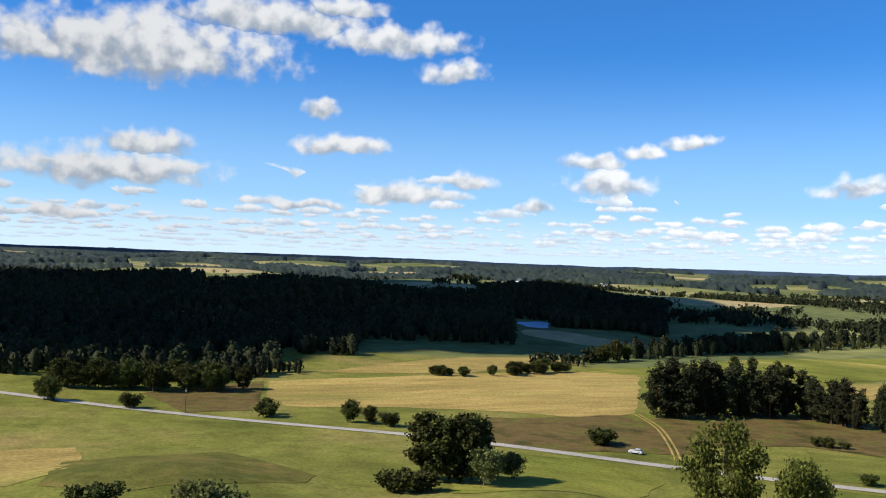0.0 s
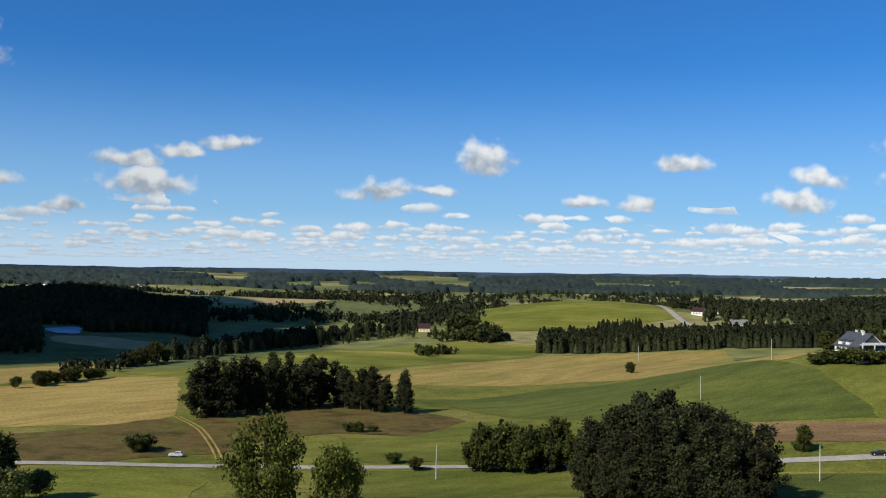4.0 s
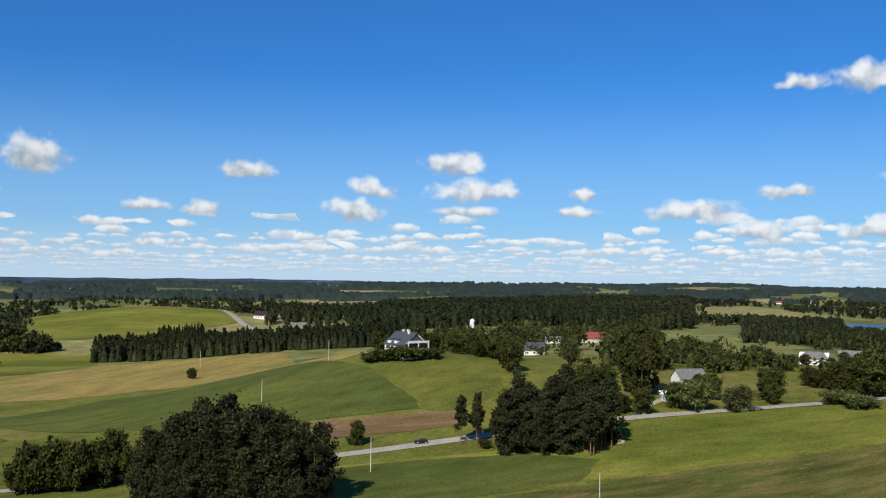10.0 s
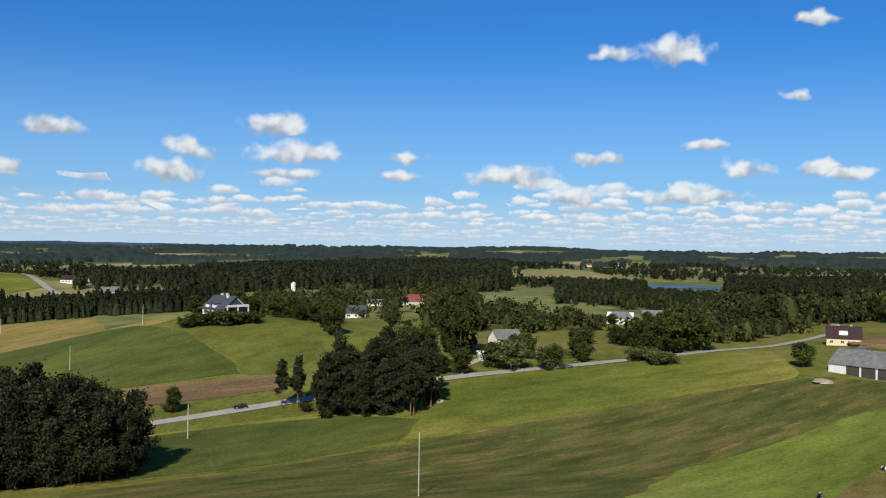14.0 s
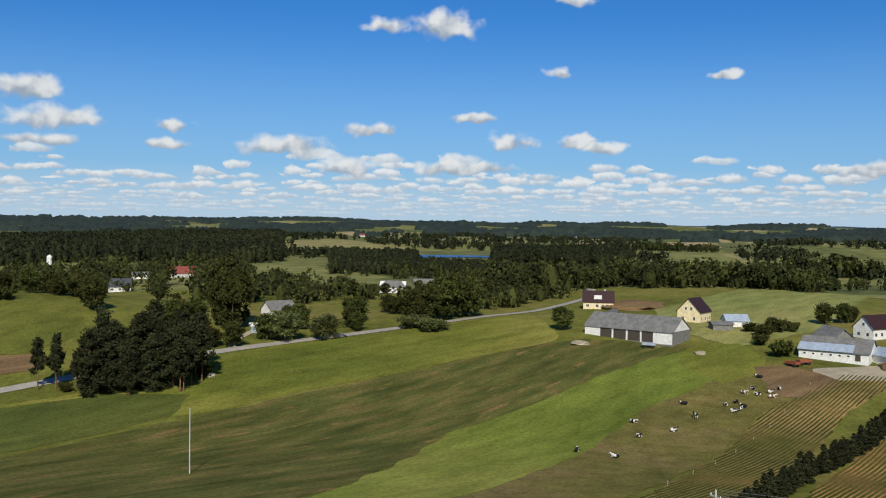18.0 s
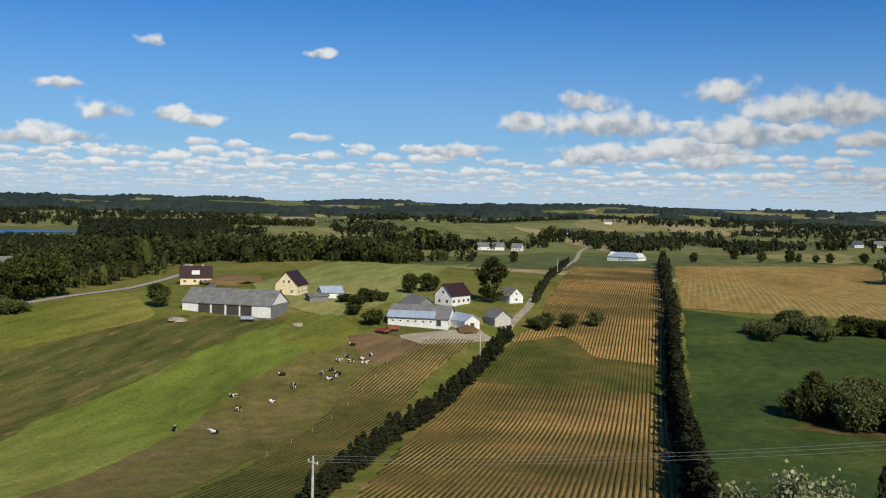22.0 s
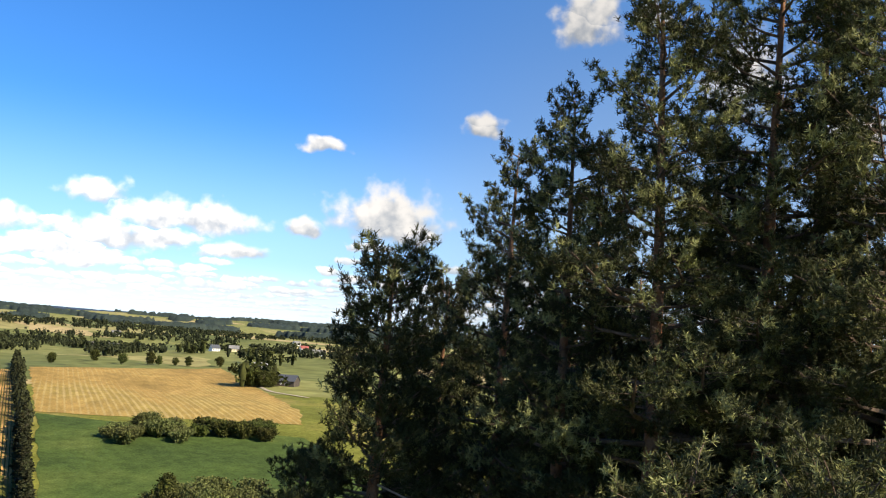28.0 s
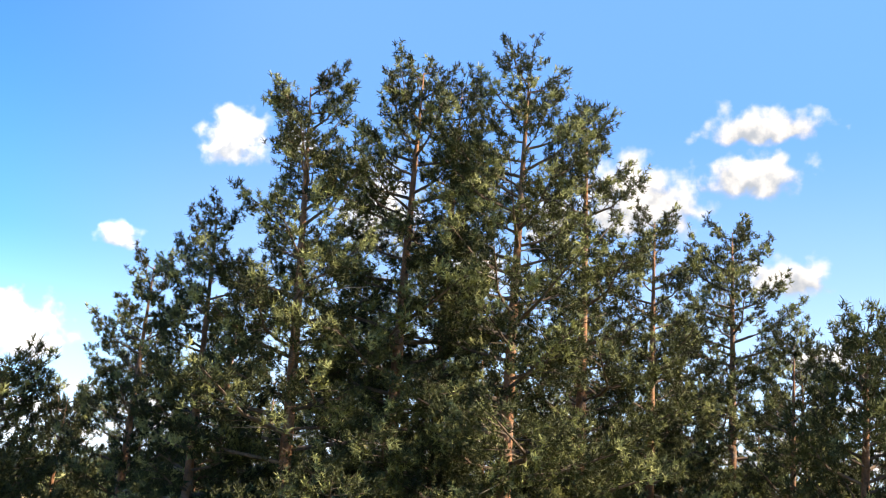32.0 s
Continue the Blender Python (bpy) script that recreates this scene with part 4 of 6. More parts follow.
tree_kind("pine_tree", *[("grove", 15.0, 3.7, 5200, 0.17, CONIFER, PINEBARK, 0.2)] * 5, ("full", 15.0, 3.6, 4600, 0.18, CONIFER, PINEBARK, 0.18))
tree_kind("dense_pine", *[("grove", 15.0, 4.2, 7000, 0.15, CONIFER, PINEBARK, 0.2)] * 3, *[("full", 15.0, 4.2, 6500, 0.15, CONIFER, PINEBARK, 0.2)] * 2)
tree_kind("bare_pine", *[("pine", 15.0, 3.2, 3000, 0.21, CONIFER, PINEBARK, 0.2)] * 3)
tree_kind("spruce", *[("spire", 13.0, 2.6, 2600, 0.21, CONIFER, BARK, 0.16)] * 3)
tree_kind("broadleaf_tree", *[("round", 10.0, 4.4, 3800, 0.21, BROAD, BARK, 0.22)] * 5)
tree_kind("tall_tree", *[("tall", 14.0, 3.8, 4200, 0.22, BROAD, BARK, 0.22)] * 3)
tree_kind("willow_tree", *[("round", 6.0, 3.4, 4000, 0.13, WILLOW, BARK, 0.15)] * 3)
tree_kind("birch", *[("tall", 14.0, 4.2, 10000, 0.12, BIRCH, BARK, 0.16)] * 2)
tree_kind("bush", *[("bush", 3.2, 2.6, 2200, 0.14, BROAD, BARK, 0.08)] * 3)
tree_kind("pale_bush", *[("bush", 3.2, 2.8, 2200, 0.14, WILLOW, BARK, 0.08)] * 3)
tree_kind("silver_bush", *[("round", 10.0, 3.9, 16000, 0.09, SILVER, BARK, 0.15)])

LABELS = {
    "pine_tree": ("dark green pine with a bare orange trunk", "tree"),
    "dense_pine": ("dense dark pine in a close clump", "tree"),
    "spruce": ("slender dark green spruce", "tree"),
    "broadleaf_tree": ("dark leafy broadleaf tree", "tree"),
    "tall_tree": ("tall dense broadleaf tree", "tree"),
    "willow_tree": ("pale grey-green leafy willow tree", "tree"),
    "birch": ("windblown yellow-green tree on the slope", "tree"),
    "bare_pine": ("dark pine with a tall bare orange trunk", "tree"),
    "silver_bush": ("silvery round-crowned tree on the slope", "tree"),
    "bush": ("dark green leafy bush", "bush"),
    "pale_bush": ("pale green willow bush", "bush"),
}


def plant(name, x, y, height=None, wide=1.0, group="", label=""):
    """One tree or bush on the ground, of its own size and turn."""
    models = TREES[name]
    k = int(rng.integers(0, len(models)))
    trunk, crown = models[k]
    base = {"pine_tree": 15, "dense_pine": 15, "spruce": 13, "broadleaf_tree": 10, "tall_tree": 14, "willow_tree": 6, "birch": 14, "bare_pine": 15, "silver_bush": 10, "bush": 3.2, "pale_bush": 3.2}[name]
    s = (height or base) / base * rng.uniform(0.92, 1.08)
    top = new(name)
    top.empty_display_size = 0.5
    top.matrix_basis = Matrix.Translation((x, y, terrain(x, y) - 0.1)) @ pose(0, 0, 0, 0, 0, rng.uniform(0, 360)) @ Matrix.Diagonal((s * wide, s * wide, s, 1))
    part("trunk", trunk, None, top)
    part("crown", crown, None, top)
    tagged(top, label or LABELS[name][0], LABELS[name][1], group)
    return top


def copse(name, spots, height, group, wide=1.0, vary=0.2, label=""):
    for x, y in spots:
        plant(name, x, y, height * rng.uniform(1 - vary, 1 + vary), wide, group, label)


def row(name, a, b, n, height, group, wide=1.0, jitter=1.0, label=""):
    for i in range(n):
        t = (i + 0.5) / n
        plant(name, a[0] + (b[0] - a[0]) * t + rng.normal() * jitter, a[1] + (b[1] - a[1]) * t + rng.normal() * jitter, height * rng.uniform(0.75, 1.2), wide, group, label)


def cluster(name, x, y, radius, n, height, group, wide=1.0, label="", squash=1.0, turn=0.0):
    c, s = math.cos(radians(turn)), math.sin(radians(turn))
    for i in range(n):
        a, r = rng.random() * 6.283, radius * math.sqrt(rng.random())
        u, w = r * math.cos(a), r * math.sin(a) * squash
        plant(name, x + u * c - w * s, y + u * s + w * c, height * rng.uniform(0.75, 1.2), wide, group, label)


# the pine grove above the stubble
row("pine_tree", (80, 366), (112, 380), 14, 20, "pine grove on the bank", 1.1, jitter=2.2)
row("pine_tree", (112, 380), (146, 388), 18, 17, "pine grove on the bank", 1.1, jitter=2.2)
row("pine_tree", (146, 386), (166, 358), 14, 16, "pine grove on the bank", 1.1, jitter=2.0)
# the big pine clump by the road and the mixed grove before it
for _i in range(64):
    _a, _r = _i * 2.39996, math.sqrt((_i + 0.5) / 64)
    _u, _w = 22 * _r * math.cos(_a), 11.5 * _r * math.sin(_a)
    plant("dense_pine", 159 + _u * 0.755 + _w * 0.656 + rng.normal() * 0.7, 187 - _u * 0.656 + _w * 0.755 + rng.normal() * 0.7, (24.5 - 7.5 * _r ** 3) * rng.uniform(0.8, 1.08), rng.uniform(0.85, 1.1), "dense pine clump")
row("broadleaf_tree", (134, 247), (163, 232), 12, 13, "roadside trees", 0.75, 1.8)
row("spruce", (138, 247), (166, 231), 9, 14, "roadside trees", 1.1, 1.5)
# the grove with bare trunks
cluster("pine_tree", 258, 160, 13, 30, 20, "grove with bare trunks", squash=0.7, turn=-40)
cluster("bare_pine", 269, 152, 12, 26, 19, "grove with bare trunks")
copse("bare_pine", [(246, 181), (249, 177), (253, 173), (252, 179)], 13, "grove with bare trunks", 0.8)
copse("bush", [(280, 145), (284, 149), (248, 173), (262, 152)], 3.5, "grove undergrowth")
# single trees and bushes near the road
for _x, _y in ((-3, 246), (3, 248), (9, 249), (1, 243), (6, 244)):
    plant("tall_tree", _x, _y, 17.5, 1.15, "knot of trees in the meadow", "broad dark tree standing in the meadow")
copse("willow_tree", [(11.7, 239.6), (19.7, 253.9)], 8, "meadow saplings")
copse("bush", [(-9.6, 225.1), (-43.3, 192.8), (-3.9, 227.4), (-66, 188.5)], 5, "meadow bushes", 1.3)
copse("broadleaf_tree", [(-31, 339), (-24, 337), (-148, 360), (-145, 358), (-63, 352)], 8, "roadside bushes", 0.9)
copse("bush", [(-62, 346), (-113, 352), (-17, 333), (54, 312.9), (52, 310.9)], 5, "roadside bushes")
copse("broadleaf_tree", [(1, 477), (11, 478), (26, 486), (36, 497), (54, 511), (62, 518), (68, 526), (46, 505)], 6, "field edge bushes")
row("broadleaf_tree", (34, 494), (70, 528), 9, 7, "field edge bushes", 1.25, 1.5)
row("broadleaf_tree", (-4, 477), (13, 480), 5, 5, "field edge bushes", 1.25, 1.2)
copse("broadleaf_tree", [(100, 588), (108, 596), (116, 600), (95, 584)], 12, "field edge trees", 0.8)
copse("broadleaf_tree", [(190, 543), (168, 552), (179, 554), (287, 588)], 9, "field trees", 0.8)
copse("broadleaf_tree", [(121.4, 254.8), (130, 321)], 4.5, "roadside bush", 1.3)
copse("bush", [(119.7, 267.3), (135, 320), (127, 323), (225.9, 208.9), (199.4, 204.4)], 3, "roadside bush")
plant("broadleaf_tree", 225.9, 206.9, 9, 0.7)
plant("broadleaf_tree", 333, 427, 7)
# windblown trees close below the hill
for _az, _d, _h, _w in ((16.6, 150, 25, 0.8), (20.6, 148, 22.5, 0.72), (21.4, 152, 20, 0.6)):
    _x, _y = polar(_az, _d)
    plant("birch", _x, _y, _h, _w, "windblown trees on the slope")
copse("willow_tree", [(-32, 150), (-26, 152), (-38, 156)], 10, "slope saplings")


def shade_cloud():
    """An unseen cumulus, added between the sun and the wooded hill to shade it."""
    sh = bmesh.new()
    for i in range(26):
        a, r = i * 2.399, math.sqrt(i / 26)
        bmesh.ops.create_icosphere(sh, subdivisions=2, radius=1.0, matrix=pose(-1010 + 390 * r * math.cos(a) - 235 * r * math.sin(a), 800 + 300 * r * math.cos(a) + 308 * r * math.sin(a), 720 + 30 * math.sin(i)) @ Matrix.Diagonal((150, 150, 60 + 20 * math.cos(i), 1)))
    for x, y in ((-1180, 250), (-1110, 290), (-1050, 335), (-1240, 330), (-1150, 370)):
        bmesh.ops.create_icosphere(sh, subdivisions=2, radius=1.0, matrix=pose(x, y, 720) @ Matrix.Diagonal((95, 95, 50, 1)))
    for v in sh.verts:
        v.co += Vector((1, 1, 0.5)) * 30 * noise.noise(v.co * 0.01)
    me = bpy.data.meshes.new("cloud")
    sh.to_mesh(me)
    sh.free()
    me.materials.append(CLOUDWHITE)
    tagged(new("cloud", me), "unseen cumulus cloud added to shade the wooded hill", "cloud", kind="stuff")


shade_cloud()


CORE = {"pine": ((0.04, 0.5), (0.6, 0.95), (0.93, 0.3)), True: ((0.04, 0.85), (0.45, 0.6), (0.96, 0.05)), False: ((0.03, 0.3), (0.4, 0.6), (0.7, 0.2))}


def wood(name, label, mat, spots, heights, spread, cone, k=60):
    """Far woodland as one body of many small ragged crowns, each dense within."""
    V, F, n = [], [], 0
    for (x, y), h in zip(spots, heights):
        g = terrain(x, y)
        t = rng.random(k) ** 0.8
        if cone == "pine":
            z, r = 0.2 + 0.8 * t, spread * 1.35 * np.sqrt(1.03 - t ** 1.8) * np.sqrt(rng.uniform(0.5, 1.1, k))
        elif cone:
            z, r = 0.12 + 0.9 * t, (1.05 - t) * spread * np.sqrt(rng.uniform(0.55, 1.1, k))
        else:
            hub = np.stack([rng.normal(size=5) * spread * 0.85, rng.normal(size=5) * spread * 0.85, rng.uniform(0.2, 0.72, 5)], 1)
            ball = rng.normal(size=(k, 3))
            ball *= (spread * rng.uniform(0.35, 1.0, (k, 1))) / np.linalg.norm(ball, axis=1)[:, None]
            p = np.array((x, y, g)) + h * np.maximum(hub[rng.integers(0, 5, k)] + ball * (1, 1, 0.8), (-9, -9, 0.02))
        if cone:
            a = rng.random(k) * 6.283
            p = np.stack([x + r * h * np.cos(a), y + r * h * np.sin(a), g + z * h], 1)
        v, f = leaf_cards(p, h * (0.36 if cone else 0.5) / math.sqrt(k))
        V.append(v)
        F.append(f + n)
        n += len(v)
        turn = rng.random() * 6
        for z, r in CORE[cone]:
            V.append(np.array([(x + r * spread * h * math.cos(turn + s), y + r * spread * h * math.sin(turn + s), g + z * h) for s in (0, 1.257, 2.513, 3.77, 5.027)]))
        F.append(np.array([(n + q * 5 + s, n + q * 5 + (s + 1) % 5, n + q * 5 + 5 + (s + 1) % 5, n + q * 5 + 5 + s) for q in (0, 1) for s in range(5)]))
        n += 15
    me = raw_mesh(name, np.concatenate(V), np.concatenate(F), mat)
    return tagged(new(name, me), label, "woodland", kind="stuff")


def wood_in(name, label, az0, az1, d0, d1, n, height, cone=True, spread=0.2, mat=None, gaps=0.0, k=60, clear=()):
    spots, hs = [], []
    while len(spots) < n:
        az, d = rng.uniform(az0, az1), math.sqrt(rng.uniform(d0 * d0, d1 * d1))
        x, y = polar(az, d)
        if any(abs(az - q[0]) < q[1] and (q[3] if len(q) > 3 else 0) < d < q[2] for q in clear):
            n -= 1
            continue
        if gaps and noise.noise(Vector((x * 0.006, y * 0.006, 1.7))) < gaps:
            n -= 0.3
            continue
        spots.append((x, y))
        hs.append(height * (rng.uniform(0.72, 1.15) if cone else rng.uniform(0.45, 1.5)))
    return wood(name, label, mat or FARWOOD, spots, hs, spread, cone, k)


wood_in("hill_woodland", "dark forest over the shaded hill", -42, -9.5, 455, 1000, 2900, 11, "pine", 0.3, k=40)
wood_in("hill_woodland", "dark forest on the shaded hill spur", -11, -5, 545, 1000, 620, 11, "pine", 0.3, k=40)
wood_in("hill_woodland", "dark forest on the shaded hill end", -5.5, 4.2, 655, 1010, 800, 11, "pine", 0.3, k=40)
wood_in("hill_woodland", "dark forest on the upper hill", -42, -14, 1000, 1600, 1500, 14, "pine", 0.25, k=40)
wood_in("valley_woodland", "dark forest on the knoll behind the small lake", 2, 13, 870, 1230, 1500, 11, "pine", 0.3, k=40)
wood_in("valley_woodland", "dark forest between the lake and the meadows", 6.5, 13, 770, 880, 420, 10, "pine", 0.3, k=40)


def belt(name, label, line, n, height, wide, cone, mat, k=70):
    """Trees crowded along a line."""
    spots = []
    for _ in range(n):
        q = rng.random() * (len(line) - 1)
        a, b = Vector(line[int(q)]), Vector(line[int(q) + 1])
        p = a.lerp(b, q - int(q))
        spots.append((p.x + rng.normal() * wide, p.y + rng.normal() * wide))
    wood(name, label, mat, spots, list(height * rng.uniform(0.6, 1.25, n)), 0.22, cone, k)


belt("tree_belt", "slanting belt of trees along the meadow", [(120, 615), (180, 668), (235, 716), (300, 750), (372, 780)], 210, 11, 7, "pine", FARWOOD)
belt("tree_belt", "leafy bushes below the belt", [(225, 690), (280, 715), (340, 735)], 40, 7, 6, False, LEAFWOOD)
row("broadleaf_tree", (-160, 391), (-85, 411), 30, 11, "leafy trees at the foot of the hill", 0.9, 4.0)
belt("tree_belt", "low dark belt beyond the fallow slope", [(-112, 424), (-95, 445), (-70, 476)], 60, 6.5, 3, "pine", CONIFER)
belt("tree_belt", "dark bushes beside the meadow strips", [(284, 596), (299, 602), (314, 608)], 24, 8, 3, False, LEAFWOOD)
belt("tree_belt", "dense dark bushes below the dome hill", [(374, 664), (387, 670), (400, 676)], 26, 8, 3, False, FARWOOD)
belt("tree_belt", "tall leafy trees round a homestead", [(388, 758), (410, 766), (430, 776)], 22, 15, 5, False, LEAFWOOD)
belt("tree_belt", "leafy clump of trees between far fields", [(895, -109), (912, -173)], 20, 21.5, 7.9, False, LEAFWOOD, 110)
belt("tree_belt", "leafy clump of trees between far fields", [(726, -94), (726, -120)], 8, 12.3, 4.5, False, LEAFWOOD, 110)
belt("tree_belt", "leafy clump of trees between far fields", [(743, -134), (739, -157)], 8, 11.4, 4.2, False, LEAFWOOD, 110)
belt("tree_belt", "leafy clump of trees between far fields", [(1054, -291), (1066, -339)], 15, 17.9, 6.6, False, LEAFWOOD, 110)
belt("tree_belt", "leafy clump of trees between far fields", [(896, -542), (864, -561)], 11, 13.9, 5.1, False, LEAFWOOD, 110)
belt("tree_belt", "leafy clump of trees between far fields", [(510, -359), (502, -374)], 8, 18.9, 7.0, False, LEAFWOOD, 110)
belt("tree_belt", "leafy clump of trees between far fields", [(708, -516), (694, -534)], 8, 16.2, 6.0, False, LEAFWOOD, 110)
belt("tree_belt", "leafy clump of trees between far fields", [(1350, 102), (1198, -55)], 68, 12.1, 4.5, False, LEAFWOOD, 110)
belt("tree_belt", "leafy clump of trees between far fields", [(823, -2), (815, -37)], 11, 9.2, 3.4, False, LEAFWOOD, 110)
for _x, _y, _h in ((725, -186, 9.3), (707, -327, 8.7), (742, -379, 9.8), (708, -385, 10.0), (706, -408, 10.6), (703, -414, 8.6), (699, -427, 7.7), (694, -436, 8.7), (686, -460, 10.2), (1096, -613, 13.3), (1164, -577, 9.2)):
    plant("broadleaf_tree", _x, _y, _h, 0.9, "single trees between far fields")
belt("tree_belt", "clump of leafy trees at the hill foot", [(355, 690), (375, 678), (388, 676)], 45, 14, 6, False, LEAFWOOD)
belt("tree_belt", "dark bushes on the valley field edge", [(60, 560), (85, 582), (112, 602)], 34, 9, 5, False, FARWOOD)
wood_in("hill_grove", "dark grove on the dome hill", 36.0, 38.6, 800, 835, 110, 11, k=70)
wood_in("spruce_plantation", "dense young spruce plantation behind the hill", 32.6, 50, 695, 775, 1500, 11.5, spread=0.3, k=70)
wood_in("forest", "wide dark forest beyond the house", 49, 67, 870, 1450, 2800, 14, "pine", 0.27, k=45)
wood_in("forest", "dark forest beside the dome hill", 42, 49, 900, 1300, 260, 13, "pine", k=45, gaps=0.0)
wood_in("village_trees", "leafy trees round the hamlet", 50, 64, 450, 800, 300, 9.5, False, 0.34, LEAFWOOD, k=90, clear=((57.9, 1.0, 560), (61.2, 0.9, 690), (59.1, 0.6, 690)))
wood_in("village_trees", "leafy trees beyond the road", 62, 84, 430, 820, 360, 9.5, False, 0.34, LEAFWOOD, gaps=0.06, k=90, clear=((73.6, 0.9, 550), (75.4, 0.6, 595), (71.8, 2.4, 490), (67.6, 2.3, 810, 640)))
wood_in("village_trees", "dark leafy trees between the houses", 56, 69, 470, 720, 220, 10, False, 0.32, LEAFWOOD, k=100, clear=((57.9, 1.0, 560), (61.2, 0.8, 690), (59.1, 0.5, 690), (67.6, 2.3, 810, 640)))
wood_in("tree_belt", "leafy belt of trees behind the farm", 79, 98, 560, 650, 230, 14, False, 0.32, LEAFWOOD, k=150)
wood_in("lake_woodland", "dark wood before the clearing", 69.8, 75, 740, 1000, 420, 11, "pine", 0.28)
wood_in("lake_woodland", "low dark wood before the far lake", 75, 81.5, 740, 850, 320, 8, "pine", 0.3)
wood_in("lake_woodland", "dark wood beside the far lake", 79.5, 87, 900, 1080, 520, 14, "pine", 0.25)


def far_band(label, az0, az1, d0, d1, n, height, cut, spread, k):
    """Woods in long strips and clumps that follow the lie of the far land."""
    spots, hs = [], []
    for _ in range(n):
        az, d = rng.uniform(az0, az1), d0 * (d1 / d0) ** rng.random()
        x, y = polar(az, d)
        if abs(az - 77.4) < 3.4 and d < 1250:
            continue
        if noise.noise(Vector((az * 0.16, math.log(d) * 9, 4.2))) + 0.4 * noise.noise(Vector((x * 0.009, y * 0.009, 9.0))) < cut:
            continue
        spots.append((x, y))
        hs.append(height * rng.uniform(0.7, 1.2))
    wood("far_woods", label, FARWOOD, spots, hs, spread * 0.6, False, k)


for _a0, _a1 in ((-50, -10), (-10, 25), (25, 60), (60, 95), (95, 130), (130, 165)):
    far_band("dark woods and hedges between far fields", _a0, _a1, 900, 2240, 3800, 11, 0.13, 0.5, 30)


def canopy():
    """Far forests seen as one rough canopy that rises and falls with the land, tinted with painted haze."""
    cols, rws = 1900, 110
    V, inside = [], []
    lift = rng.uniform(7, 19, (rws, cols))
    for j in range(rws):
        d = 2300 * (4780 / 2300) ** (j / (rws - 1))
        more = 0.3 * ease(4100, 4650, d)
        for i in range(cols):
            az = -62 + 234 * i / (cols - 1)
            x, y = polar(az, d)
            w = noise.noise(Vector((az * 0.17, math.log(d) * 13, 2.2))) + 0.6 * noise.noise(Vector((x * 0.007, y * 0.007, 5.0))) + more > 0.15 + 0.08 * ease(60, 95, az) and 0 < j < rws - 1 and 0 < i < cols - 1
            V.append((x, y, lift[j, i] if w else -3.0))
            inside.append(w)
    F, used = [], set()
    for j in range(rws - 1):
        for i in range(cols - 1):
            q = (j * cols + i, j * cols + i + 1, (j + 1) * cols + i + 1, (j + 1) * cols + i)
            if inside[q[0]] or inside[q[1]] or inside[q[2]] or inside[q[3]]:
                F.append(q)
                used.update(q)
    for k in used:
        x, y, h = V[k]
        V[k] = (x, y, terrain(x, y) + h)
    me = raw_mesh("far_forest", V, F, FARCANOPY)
    tagged(new("far_forest", me), "dark far forests with painted blue haze in bands below the horizon", "woodland", kind="stuff")


canopy()


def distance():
    """The last ridge on the horizon, its air haze painted as blue colour."""
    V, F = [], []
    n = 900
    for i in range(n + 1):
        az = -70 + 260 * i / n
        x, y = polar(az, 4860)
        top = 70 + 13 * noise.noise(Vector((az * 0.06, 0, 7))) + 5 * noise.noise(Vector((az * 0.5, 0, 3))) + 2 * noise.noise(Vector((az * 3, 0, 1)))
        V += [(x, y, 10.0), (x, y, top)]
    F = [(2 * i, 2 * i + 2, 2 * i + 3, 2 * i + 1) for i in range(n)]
    tagged(new("backdrop", raw_mesh("backdrop", V, F, HAZE)), "ridge on the far horizon with haze painted in blue", "hills", kind="structure")


distance()
# ---------------------------------------------------------------- hedges


def hedge(a, b, n, height, wide, group):
    for i in range(n):
        t = (i + 0.5) / n
        plant("spruce", a[0] + (b[0] - a[0]) * t + rng.normal() * 0.5, a[1] + (b[1] - a[1]) * t + rng.normal() * 0.5, height * rng.uniform(0.8, 1.15), wide, group, "young spruce in a field hedge")


hedge((150, -6), (219, -28), 44, 5.0, 1.9, "spruce hedge by the pasture")
hedge((219, -28), (338, -86), 74, 5.5, 1.9, "spruce hedge by the pasture")
hedge((130, -64), (352, -154), 125, 8.5, 1.7, "tall spruce hedge")


def far_hedge(a, b, n, height, label):
    spots = [(a[0] + (b[0] - a[0]) * t + rng.normal() * 0.8, a[1] + (b[1] - a[1]) * t + rng.normal() * 0.8) for t in rng.random(n)]
    wood("hedge", label, CONIFER, spots, list(height * rng.uniform(0.75, 1.2, n)), 0.28, True)


far_hedge((352, -154), (690, -294), 150, 8.5, "tall dark spruce hedge running to the horizon")
far_hedge((400, -112), (713, -226), 110, 4.5, "low dark hedge along the lane")

# ---------------------------------------------------------------- houses


